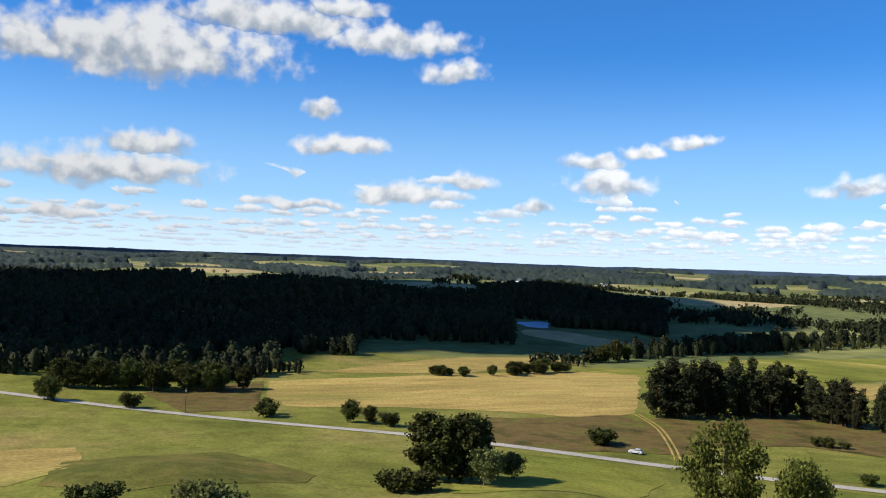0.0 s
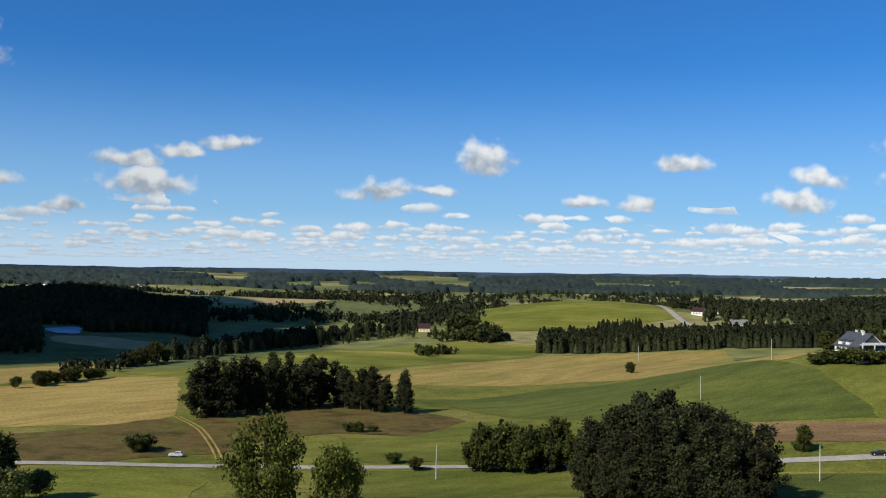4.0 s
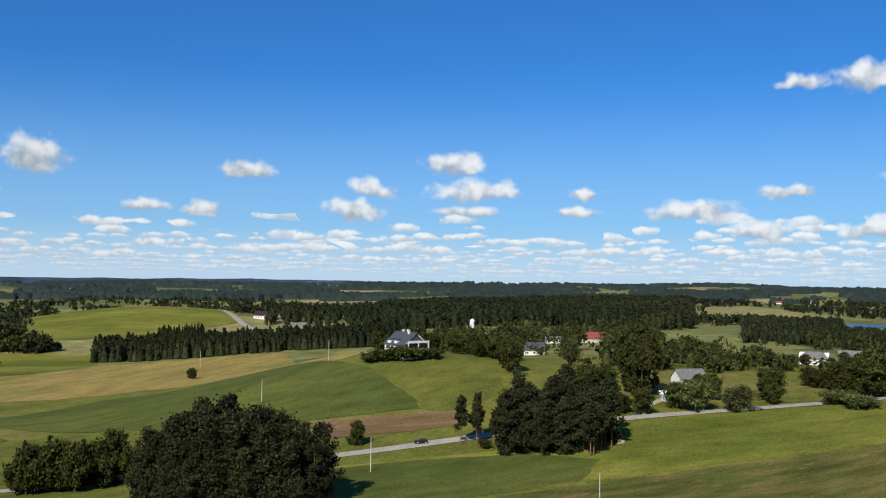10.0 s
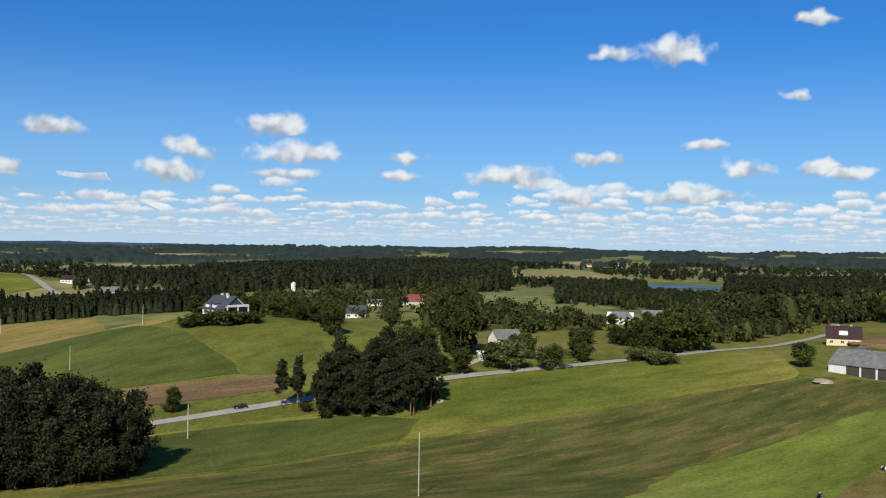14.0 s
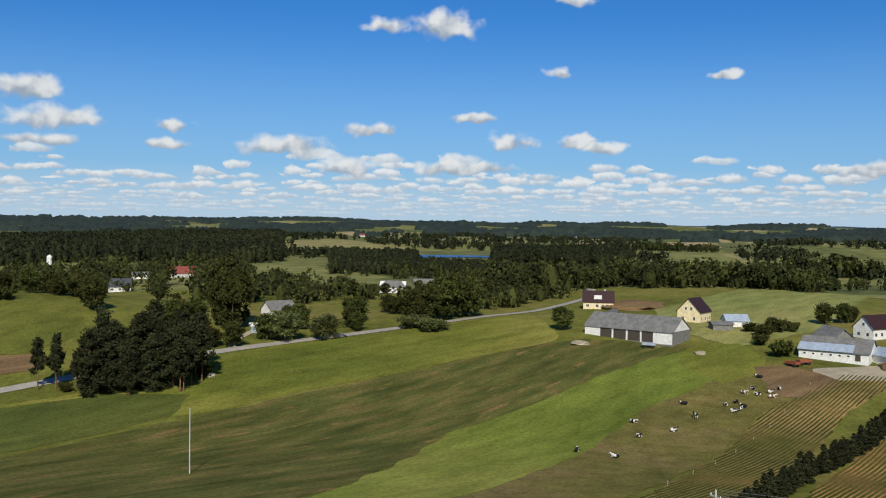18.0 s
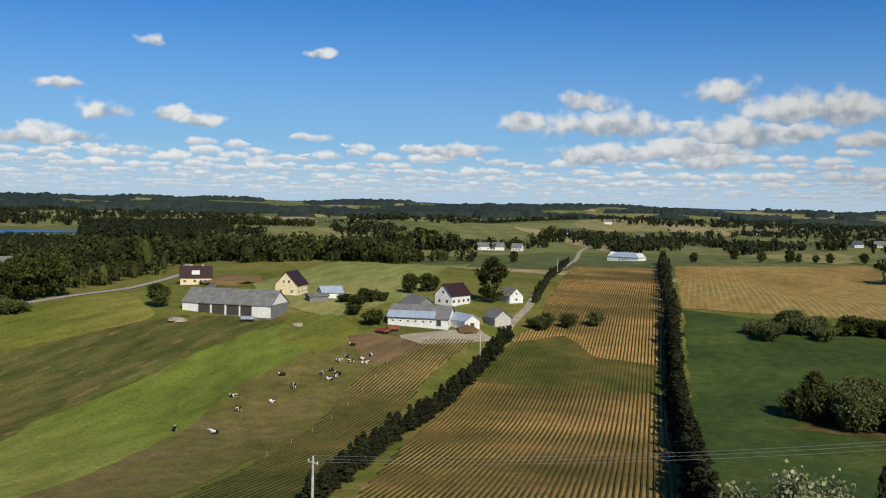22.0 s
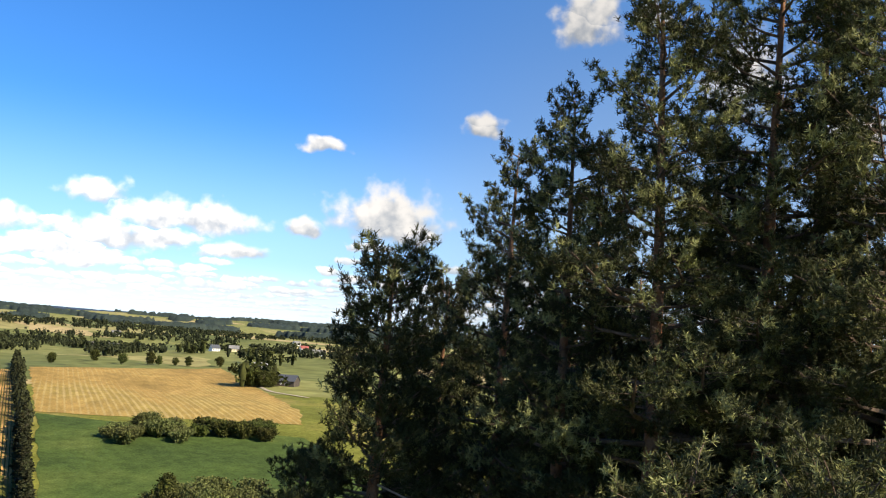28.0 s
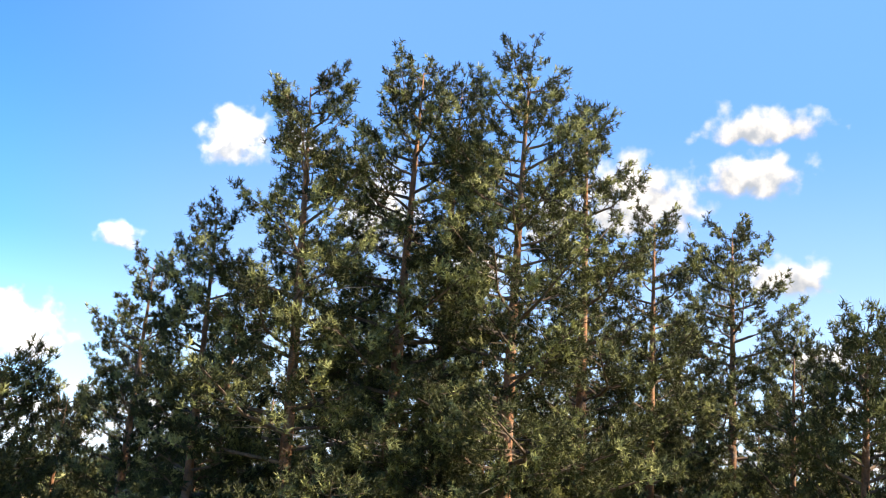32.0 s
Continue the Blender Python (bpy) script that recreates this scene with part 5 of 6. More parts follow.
def gable_house(name, x, y, turn, length, width, eave, ridge, wall_mat, roof_mat, label, category="house", windows=(), doors=(), chimneys=(), overhang=0.5, sink=0.6, hip=0.0):
    """A gabled building: length along its own x. windows, doors: (side, along, low, wide, high), side f, b, l or r."""
    top = new(name)
    top.matrix_basis = Matrix.Translation((x, y, terrain(x, y) - 0.1)) @ pose(0, 0, 0, 0, 0, turn)
    L, W = length / 2, width / 2
    sh = Shape()
    sh.prism([(-W, -sink - 1), (W, -sink - 1), (W, eave), (0, ridge - 0.12), (-W, eave)], -L, L)
    part("wall", sh, wall_mat, top)
    pitch = (ridge - eave) / W
    for side in (-1, 1):
        sh = Shape()
        o = overhang
        lo = eave - pitch * o
        h = L * hip
        pts = [(-L - o, side * (W + o), lo), (L + o, side * (W + o), lo), (L + o - h, 0, ridge), (-L - o + h, 0, ridge)]
        th = 0.22
        top4 = [Vector((px, py, pz + th)) for px, py, pz in pts]
        bot4 = [Vector(p) for p in pts]
        sh.face(top4 if side < 0 else top4[::-1])
        sh.face(bot4[::-1] if side < 0 else bot4)
        for i in range(4):
            sh.face([bot4[i], bot4[(i + 1) % 4], top4[(i + 1) % 4], top4[i]])
        part("roof", sh, roof_mat, top)
    if hip:
        for end in (-1, 1):
            sh = Shape()
            o = overhang
            lo = eave - pitch * o
            tri = [Vector((end * (L + o), -W - o, lo + 0.22)), Vector((end * (L + o), W + o, lo + 0.22)), Vector((end * (L + o - L * hip), 0, ridge + 0.22))]
            sh.face(tri)
            sh.face([p - Vector((0, 0, 0.2)) for p in tri][::-1])
            part("roof", sh, roof_mat, top)

    def opening(kind, side, along, low, wide, high):
        if side in "fb":
            s = -1 if side == "f" else 1
            m = Matrix.Translation((along, s * W, low)) @ pose(0, 0, 0, 0, 0, 0 if s < 0 else 180)
        else:
            s = -1 if side == "l" else 1
            m = Matrix.Translation((s * L, along, low)) @ pose(0, 0, 0, 0, 0, -90 if s < 0 else 90)
        fr = Shape()
        w, t = wide / 2, 0.1
        for q in ((-w, 0, w, t), (-w, high - t, w, high), (-w, t, -w + t, high - t), (w - t, t, w, high - t)):
            fr.box(q[0], -0.08, q[1], q[2], 0.02, q[3])
        if kind == "window" and wide > 0.9:
            fr.box(-0.04, -0.06, t, 0.04, 0.02, high - t)
        ob = part(kind, fr, WHITE if wall_mat is not WHITE else GREYWALL, top, m=m)
        pane = Shape()
        pane.box(-w + t, -0.035, t, w - t, 0.03, high - t)
        part("pane" if kind == "window" else "leaf", pane, WINDOW if kind == "window" else DARKWOOD, ob)

    for q in windows:
        opening("window", *q)
    for q in doors:
        opening("door", *q)
    for cx, cy, ch in chimneys:
        sh = Shape()
        sh.box(cx - 0.45, cy - 0.35, eave, cx + 0.45, cy + 0.35, ridge + ch)
        sh.box(cx - 0.55, cy - 0.45, ridge + ch - 0.2, cx + 0.55, cy + 0.45, ridge + ch)
        part("chimney", sh, WHITE if roof_mat is DARKROOF else CONCRETE, top)
    tagged(top, label, category)
    return top


def spaced(side, low, wide, high, n, a, b):
    return [(side, a + (b - a) * i / max(1, n - 1), low, wide, high) for i in range(n)]


# ---- white house on the crest: two storeys under one big dark roof
villa = gable_house("villa", 316, 262, -105, 15, 12, 5.6, 10.4, WHITE, DARKROOF, "white villa with dark gabled roof and balconies", windows=spaced("f", 0.9, 1.4, 1.5, 4, -5.5, 5.5) + spaced("f", 3.4, 1.4, 1.4, 4, -5.5, 5.5) + spaced("r", 0.7, 1.6, 2.0, 2, -3, 3) + spaced("r", 3.6, 1.6, 2.0, 2, -3, 3) + [("r", 0, 6.6, 2.4, 1.8)], chimneys=[(-3, 0.6, 1.0), (0.5, 0.6, 1.1), (3, -0.8, 0.9)])
_s = Shape()
_s.prism([(-5.7, 0.3), (5.7, 0.3), (5.7, 5.3), (0, 9.9), (-5.7, 5.3)], 7.5, 7.56)
part("gable_boarding", _s, DARKROOF, villa, "dark boarded gable")
for _x in (-4.2, 0.6):
    _s = Shape()
    _s.prism([(-6.0, 5.4), (-2.6, 5.4), (-2.6, 7.6), (-6.0, 7.2)], _x - 1.1, _x + 1.1)
    part("dormer", _s, WHITE, villa)
    _s = Shape()
    _s.prism([(-6.3, 7.2), (-2.0, 7.75), (-2.0, 8.0), (-6.3, 7.45)], _x - 1.4, _x + 1.4)
    part("dormer_roof", _s, DARKROOF, villa)
for _z in (3.0, 6.2):
    _s = Shape()
    _s.box(7.5, -5.5, _z, 9.0, 5.5, _z + 0.25)
    _s.box(8.9, -5.5, _z + 0.25, 9.0, 5.5, _z + 1.0)
    part("balcony", _s, WHITE, villa)
for _y in (-5.2, 0, 5.2):
    _s = Shape()
    _s.box(8.7, _y - 0.2, -0.5, 9.05, _y + 0.2, 6.2)
    part("pillar", _s, WHITE, villa)

# ---- farm: long barn, yellow house, bungalow
barn = gable_house("barn", 375, 13, -114, 36, 16, 3.6, 8.4, GREYWALL, ASBESTOS, "long open-fronted barn with grey fibre-cement roof", "barn")
_s = Shape()
_s.box(-18.05, -8.15, -1, -11.5, -7.9, 3.4)
part("front_panel", _s, WHITE, barn, "white rendered wall")
_s = Shape()
_s.box(10.5, -8.15, -1, 18.05, -7.9, 3.4)
part("front_panel", _s, WHITE, barn, "white rendered wall")
for _x in (-6.2, -0.2, 5.6):
    _s = Shape()
    _s.box(_x - 0.3, -8.2, -1, _x + 0.3, -7.9, 3.5)
    part("post", _s, WHITE, barn)
# dark sheets on the wall stand for the shade inside open bays
for _x in (-8.9, -3.2, 2.7, 8.1):
    _s = Shape()
    _s.box(_x - 2.4, -8.08, -0.5, _x + 2.4, -7.95, 3.3)
    part("bay", _s, DARKWOOD, barn, "dark sheet for the shade in an open bay")
_s = Shape()
_s.prism([(-7.8, 3.6), (7.8, 3.6), (0, 8.1)], 18.0, 18.12)
part("gable", _s, WHITE, barn, "white gable board")
gable_house("barn", 392, 22, 13, 14, 10, 3.2, 6.8, GREYWALL, ASBESTOS, "grey-roofed barn wing behind the long barn", "barn")
yellow = gable_house("farmhouse", 417, -9, -25, 11, 10, 4.6, 9.8, CREAM, REDROOF, "cream farmhouse with steep oxblood tiled roof", windows=spaced("f", 0.9, 1.2, 1.4, 3, -4, 4) + [("f", -2, 3.4, 1.2, 1.3), ("l", -2.5, 0.9, 1.2, 1.4), ("l", 2.5, 0.9, 1.2, 1.4), ("l", -1.2, 5.0, 1.1, 1.4), ("l", 1.2, 5.0, 1.1, 1.4)], doors=[("f", 1.8, 0.1, 1.1, 2.1)])
gable_house("shed", 408, -25, -75, 9, 7, 2.6, 4.8, WHITE, BLUETIN, "small white shed with blue-grey sheet roof", "shed", doors=[("r", 0, 0, 2.0, 2.0)])
gable_house("shed", 398, -19, -75, 8, 6, 2.4, 3.2, GREYWALL, ASBESTOS, "low dark lean-to shed behind the barn", "shed")
gable_house("bungalow", 458, 34, -85, 14, 9, 3.6, 8.2, CREAM, REDROOF, "cream bungalow with oxblood roof and dormer", windows=spaced("f", 1.0, 1.4, 1.3, 3, -5, 4), doors=[("f", 2.2, 0.1, 1.1, 2.1)], chimneys=[(-2, 0.5, 0.8), (3, 0.3, 0.8)])
_s = Shape()
_s.box(-2.0, -4.2, 4.6, 1.6, -0.5, 6.4)
part("dormer", _s, WHITE, bpy.data.objects["bungalow"])

# ---- farm: cowshed, white house, stores
cowshed = gable_house("cowshed", 360, -57, -111, 23, 15, 2.8, 6.8, WHITE, ASBESTOS, "low white cowshed with grey and blue sheet roof", "barn", windows=spaced("f", 1.2, 0.8, 0.6, 6, -9.5, 5), doors=[("f", 8, 0, 1.8, 2.2)])
_s = Shape()
_s.box(-11.9, -8.2, 2.55, 6.5, -4.2, 2.75, Matrix.Translation((0, 0, 0.1)))
for _i, _v in enumerate(_s.v):
    _s.v[_i] = (_v[0], _v[1], _v[2] + (_v[1] + 8.2) * 0.535 + 0.12)
part("eave_sheet", _s, BLUETIN, cowshed, "blue-grey metal sheet")
gable_house("cowshed_wing", 353, -72, 26, 10, 7, 3.0, 5.2, WHITE, BLUETIN, "white cowshed wing with blue-grey roof", "barn", doors=[("l", 0, 0, 1.8, 2.2)], windows=[("l", 2.4, 1.2, 0.8, 0.8)])
gable_house("barn", 377, -58, 20, 14, 10, 3.0, 7.0, GREYWALL, ASBESTOS, "grey roofed barn behind the cowshed", "barn")
gable_house("farmhouse", 398, -76, -48, 13, 9, 4.2, 8.6, WHITE, REDROOF, "white farmhouse with oxblood tiled roof", windows=spaced("f", 1.0, 1.2, 1.2, 4, -5, 5) + [("l", -2, 1.0, 1.1, 1.2), ("l", 2, 1.0, 1.1, 1.2), ("l", 0, 4.8, 1.0, 1.1)])
gable_house("store_shed", 358, -86, 15, 9, 7, 2.8, 5.6, CONCRETE, ASBESTOS, "small pale store shed with grey gable roof", "shed")
gable_house("cottage", 404, -103, 20, 8, 7, 3.2, 6.4, WHITE, ASBESTOS, "small old cottage with grey roof", windows=[("l", 0, 1.0, 1.0, 1.0), ("l", 0, 3.6, 0.8, 0.8)])

# ---- hamlet across the road
gable_house("cottage", 374, 160, -35, 12, 8, 3.8, 7.2, WHITE, ASBESTOS, "white cottage with grey gable roof among trees", windows=[("r", 0, 4.2, 1.0, 1.1), ("r", -2, 1.1, 1.0, 1.2), ("r", 2, 1.1, 1.0, 1.2)])
gable_house("garage", 341, 153, -60, 8, 6, 2.6, 3.4, BLUETIN, WHITE, "small pale garage with a low roof", "shed", doors=[("f", 0, 0, 3.0, 2.2)])
gable_house("farmhouse", 488, 306, -55, 12, 9, 3.4, 7.4, WHITE, DARKROOF, "white house with dark slate roof", windows=spaced("f", 1, 1.2, 1.2, 3, -4, 4))
gable_house("red_barn", 603, 330, -60, 18, 10, 3.2, 7.2, CONCRETE, SCARLET, "barn with faded red sheet roof", "barn")
gable_house("shed", 585, 350, -60, 12, 8, 2.8, 4.4, WHITE, ASBESTOS, "low shed with pale roof", "shed")
gable_house("shed", 300, 166, -20, 14, 8, 2.6, 4.6, GREYWALL, ASBESTOS, "grey roofed shed behind the grove", "shed")
gable_house("cottage", 533, 157, -80, 15, 10, 3.6, 6.8, WHITE, ASBESTOS, "white house with grey hipped roof", hip=0.5, windows=spaced("f", 1, 1.2, 1.2, 4, -5, 5))
gable_house("cottage", 575, 150, -70, 12, 9, 3.2, 6.2, CREAM, ASBESTOS, "pale house half hidden by trees")
_t = new("silo_tower")
_t.matrix_basis = Matrix.Translation((636, 458, terrain(636, 458)))
_s = Shape()
_s.tube([(0, 0, -1), (0, 0, 10), (0, 0, 11.2), (0, 0, 11.6)], [2.0, 2.0, 1.2, 0.2], 16)
part("shaft", _s, WHITE, _t)
tagged(_t, "white round silo tower among trees", "silo")

# ---- far houses
far_n = 0
for _az, _d, _l, _w, _roof, _wall in ((111.0, 830, 30, 13, BLUETIN, WHITE), (103.0, 950, 26, 10, ASBESTOS, WHITE), (104.6, 950, 10, 9, ASBESTOS, WHITE), (107.5, 1230, 14, 9, DARKROOF, WHITE), (110.5, 1300, 18, 9, ASBESTOS, WHITE), (111.8, 1310, 12, 9, ASBESTOS, WHITE), (116.5, 1240, 22, 9, ASBESTOS, WHITE), (118.0, 1170, 12, 9, ASBESTOS, WHITE), (123.5, 1130, 10, 9, DARKROOF, WHITE), (124.6, 1140, 11, 8, ASBESTOS, CREAM), (127.6, 640, 18, 11, DARKROOF, DARKWOOD), (126.2, 800, 12, 9, ASBESTOS, WHITE), (129.5, 1200, 16, 9, ASBESTOS, WHITE), (41.8, 960, 12, 9, REDROOF, WHITE), (44.0, 880, 14, 9, ASBESTOS, WHITE), (46.5, 860, 12, 9, ASBESTOS, WHITE), (43.0, 1000, 10, 9, ASBESTOS, WHITE), (25.8, 850, 10, 8, REDROOF, CREAM), (9.2, 790, 6, 5, ASBESTOS, CONCRETE), (11.2, 800, 6, 5, ASBESTOS, WHITE)):
    _x, _y = polar(_az, _d)
    gable_house("far_house", _x, _y, 90 - _az + (far_n * 37) % 60 - 120, _l, _w, 3.6, 7.2, _wall, _roof, "small far pale house with a gable roof", windows=spaced("f", 1, 1.2, 1.2, 3, -3, 3), hip=0.5 if far_n == 0 else 0.0)
    far_n += 1

# ---------------------------------------------------------------- trees round the farms
copse("broadleaf_tree", [(379, 42)], 11, "farm trees", label="round dark tree by the barn")
plant("tall_tree", 402, -94, 19, 1.25, label="tall dense tree between farm houses")
copse("broadleaf_tree", [(432, -70), (436, -74), (425, -62)], 8, "farm trees")
copse("bush", [(395, -30), (392, -36), (398, -40), (388, -34), (400, -46), (372, -32), (356, -38), (350, -98), (345, -100)], 4.5, "farm bushes")
copse("willow_tree", [(349, -100), (347, -111), (349, -122), (352, -104)], 6, "bushes in the row field", 1.1)
copse("broadleaf_tree", [(327, 216), (330, 220)], 13, "hamlet trees", 0.75)
copse("tall_tree", [(335, 162), (338, 166), (341, 170), (350, 172), (346, 164), (356, 176)], 21.5, "hamlet trees", 0.9)
copse("willow_tree", [(339, 126), (331, 139)], 10, "roadside willows", 1.25)
copse("broadleaf_tree", [(357, 120), (362, 124), (330, 146), (311, 158), (314, 152), (352, 142), (360, 150)], 9, "hamlet trees")
copse("broadleaf_tree", [(386, 98), (392, 102), (390, 94), (384, 104), (405, 85), (410, 88), (400, 91)], 16, "hamlet trees")
copse("pale_bush", [(367, 102), (366, 88), (363, 92), (370, 99)], 5, "roadside bushes", 1.2)
copse("tall_tree", [(322, 188), (333, 184), (312, 180)], 12, "hamlet trees", 1.0)
copse("broadleaf_tree", [(300, 178), (306, 172), (378, 127), (384, 130), (430, 109), (436, 112), (424, 106), (500, 97), (494, 101), (500, 70), (407, 118), (414, 124)], 9, "roadside trees", 1.15)
copse("broadleaf_tree", [(520, 158), (524, 146), (519, 165), (560, 140), (563, 150), (545, 140)], 5.5, "garden trees", 1.1)
copse("tall_tree", [(312, 163), (317, 168), (307, 171), (322, 172)], 13, "hamlet trees", 1.1)
cluster("broadleaf_tree", 445, 112, 14, 14, 10, "hamlet trees", squash=0.5, turn=-30)
cluster("broadleaf_tree", 330, 275, 14, 10, 8, "trees by the villa", squash=0.5, turn=-40)
copse("bush", [(304, 264), (308, 258), (312, 254), (300, 268), (318, 250)], 5, "shrubs before the villa", 1.4)
cluster("broadleaf_tree", 352, 245, 16, 12, 9, "trees by the villa", squash=0.5, turn=-40)
cluster("willow_tree", 222, -156, 22, 26, 9.5, "willow thicket in the field", 1.0, squash=0.5, turn=56)
plant("tall_tree", 228, -140, 13, 1.0, "willow thicket in the field", "tall leafy tree in the willow thicket")
cluster("pale_bush", 214, -168, 22, 16, 5, "willow thicket in the field", 1.2, squash=0.5, turn=56)
cluster("pale_bush", 318, -183, 15, 14, 5.0, "bushes in the damp hollow", 1.0, squash=0.9, turn=56)
cluster("bush", 308, -218, 17, 13, 5.5, "bushes in the damp hollow", 1.0, squash=0.7, turn=56)
cluster("willow_tree", 314, -200, 22, 8, 6.5, "bushes in the damp hollow", 1.0, squash=0.5, turn=56)
cluster("broadleaf_tree", 505, -368, 10, 8, 12, "trees by the dark barn")

# ---------------------------------------------------------------- cows


def cow_models():
    out = []
    for spots, lying in ((0.0, True), (0.5, True), (1.0, True), (0.5, False)):
        sh = Shape()
        lift = 0.0 if lying else 0.75
        path = [(-1.1, 0, 0.55 + lift), (-0.95, 0, 0.55 + lift), (-0.4, 0, 0.5 + lift), (0.3, 0, 0.5 + lift), (0.8, 0, 0.6 + lift), (1.05, 0, 0.75 + lift)]
        sh.tube(path, [0.1, 0.4, 0.5, 0.48, 0.36, 0.12], 10)
        sh.tube([(0.9, 0, 0.75 + lift), (1.3, 0.05, 1.0 + lift), (1.45, 0.08, 0.98 + lift)], [0.22, 0.17, 0.1], 8)
        sh.tube([(1.35, 0.08, 1.02 + lift), (1.75, 0.12, 0.82 + lift)], [0.17, 0.1], 8)
        if lying:
            for sy in (-1, 1):
                sh.tube([(0.6, 0.35 * sy, 0.2), (1.0, 0.5 * sy, 0.1), (0.7, 0.55 * sy, 0.08)], [0.12, 0.09, 0.06], 6)
                sh.tube([(-0.6, 0.4 * sy, 0.2), (-0.2, 0.65 * sy, 0.1), (-0.7, 0.7 * sy, 0.08)], [0.15, 0.09, 0.06], 6)
        else:
            for lx in (-0.8, 0.65):
                for sy in (-0.25, 0.25):
                    sh.tube([(lx, sy, 0.9), (lx, sy, 0.45), (lx + 0.03, sy, 0.0)], [0.14, 0.08, 0.07], 6)
        for i in range(len(sh.f)):
            c = Vector((0, 0, 0))
            for k in sh.f[i]:
                c += Vector(sh.v[k])
            c /= len(sh.f[i])
            sh.mi[i] = 1 if noise.noise(c * 1.3 + Vector((spots * 7, 2, 5))) > 0.3 - spots * 0.42 else 0
        out.append(sh)
    return out


COWS = [c.mesh("cow", [BLACKHIDE, WHITEHIDE], True) for c in cow_models()] + [cow_models()[1].mesh("cow", [BROWNHIDE, WHITEHIDE], True)]
for _i, (_x, _y) in enumerate([(239.8, 22.5), (234.6, 12.7), (259.4, 7.9), (273.6, 10), (267.1, -1), (281, -7), (294.5, -4), (295.6, -16), (289.4, -18), (291.5, -20), (294.6, -21), (307.8, -26), (313.9, -25), (305.8, -30), (314.9, -33), (327, -28), (298.7, -19), (308.8, -22), (310.9, -30)]):
    _k = (0, 2, 1, 1, 2, 3, 0, 1, 2, 1, 0, 1, 2, 4, 2, 0, 0, 4, 2)[_i]
    _c = new("cow", COWS[_k])
    _c.matrix_basis = Matrix.Translation((_x, _y, terrain(_x, _y) + 0.3)) @ pose(0, 0, 0, 0, 0, (_i * 77) % 360)
    tagged(_c, "black and white dairy cow " + ("standing in" if _k == 3 else "resting in") + " the pasture" if _k != 4 else "brown and white dairy cow resting in the pasture", "cow", "herd in the pasture")

# ---------------------------------------------------------------- poles


def pole(x, y, height, label, cross=True, wide=0.22, wood_pole=False, turn=25):
    top = new("power_pole")
    top.matrix_basis = Matrix.Translation((x, y, terrain(x, y))) @ pose(0, 0, 0, 0, 0, turn)
    sh = Shape()
    sh.tube([(0, 0, -0.8), (0, 0, height * 0.5), (0, 0, height)], [wide, wide * 0.85, wide * 0.65], 8)
    part("shaft", sh, DARKWOOD if wood_pole else CONCRETE, top)
    if cross:
        sh = Shape()
        sh.box(-0.08, -1.0, height - 0.75, 0.08, 1.0, height - 0.6)
        part("crossarm", sh, CONCRETE, top)
        for yy in (-0.9, 0.0, 0.9):
            sh = Shape()
            z = height - 0.6 if yy else height
            sh.tube([(0, yy, z), (0, yy, z + 0.12), (0, yy, z + 0.25)], [0.05, 0.09, 0.04], 8)
            part("insulator", sh, WHITE, top)
    tagged(top, label, "utility pole", "power poles")
    return top


pole(186.1, 99.7, 14.2, "pale concrete power pole in the potato field", False, 0.14)
pole(208.2, 185.2, 10.0, "pale concrete power pole by the road", False, 0.17)
pole(121, 241, 9.5, "slim pale pole in the green field", False, 0.16)
pole(247, 275, 9.0, "slim pale pole in the crop field", False, 0.14)
pole(394, 497, 10.0, "slim pale pole in the hay field", False, 0.16)
pole(302, 294, 9.0, "slim pale pole on the crest", False, 0.14)
pole(296.7, -65.9, 11.5, "tall wooden pole in the hedge", False, 0.2)
pole(543, -166, 10.0, "wooden pole beside the lane", False, 0.18)
pole(-91, 345, 9.0, "slim wooden pole by the road", True, 0.14, True)
near_pole = pole(120 * math.sin(radians(92.65)), 120 * math.cos(radians(92.65)), 11.3, "concrete power pole with crossarm by the rows", turn=-55)
far_pole = pole(110 * math.sin(radians(140)), 110 * math.cos(radians(140)), 25.25, "concrete power pole with crossarm behind the pines", turn=-55)


def wires():
    """Three wires sagging between the two poles."""
    for yy in (-0.9, 0.0, 0.9):
        ends = []
        for p, h in ((near_pole, 11.3), (far_pole, 25.25)):
            z = (h - 0.6 if yy else h) + 0.22
            ends.append(p.matrix_basis @ Vector((0, yy, z)))
        sh = Shape()
        pts = []
        for i in range(33):
            t = i / 32
            q = ends[0].lerp(ends[1], t)
            q.z -= 1.6 * 4 * t * (1 - t)
            pts.append(q)
        sh.tube(pts, [0.018] * 33, 5)
        me = sh.mesh("power_wire", WIRE)
        tagged(new("power_wire", me), "thin pale overhead wire between power poles", "wire", "overhead wires")


wires()

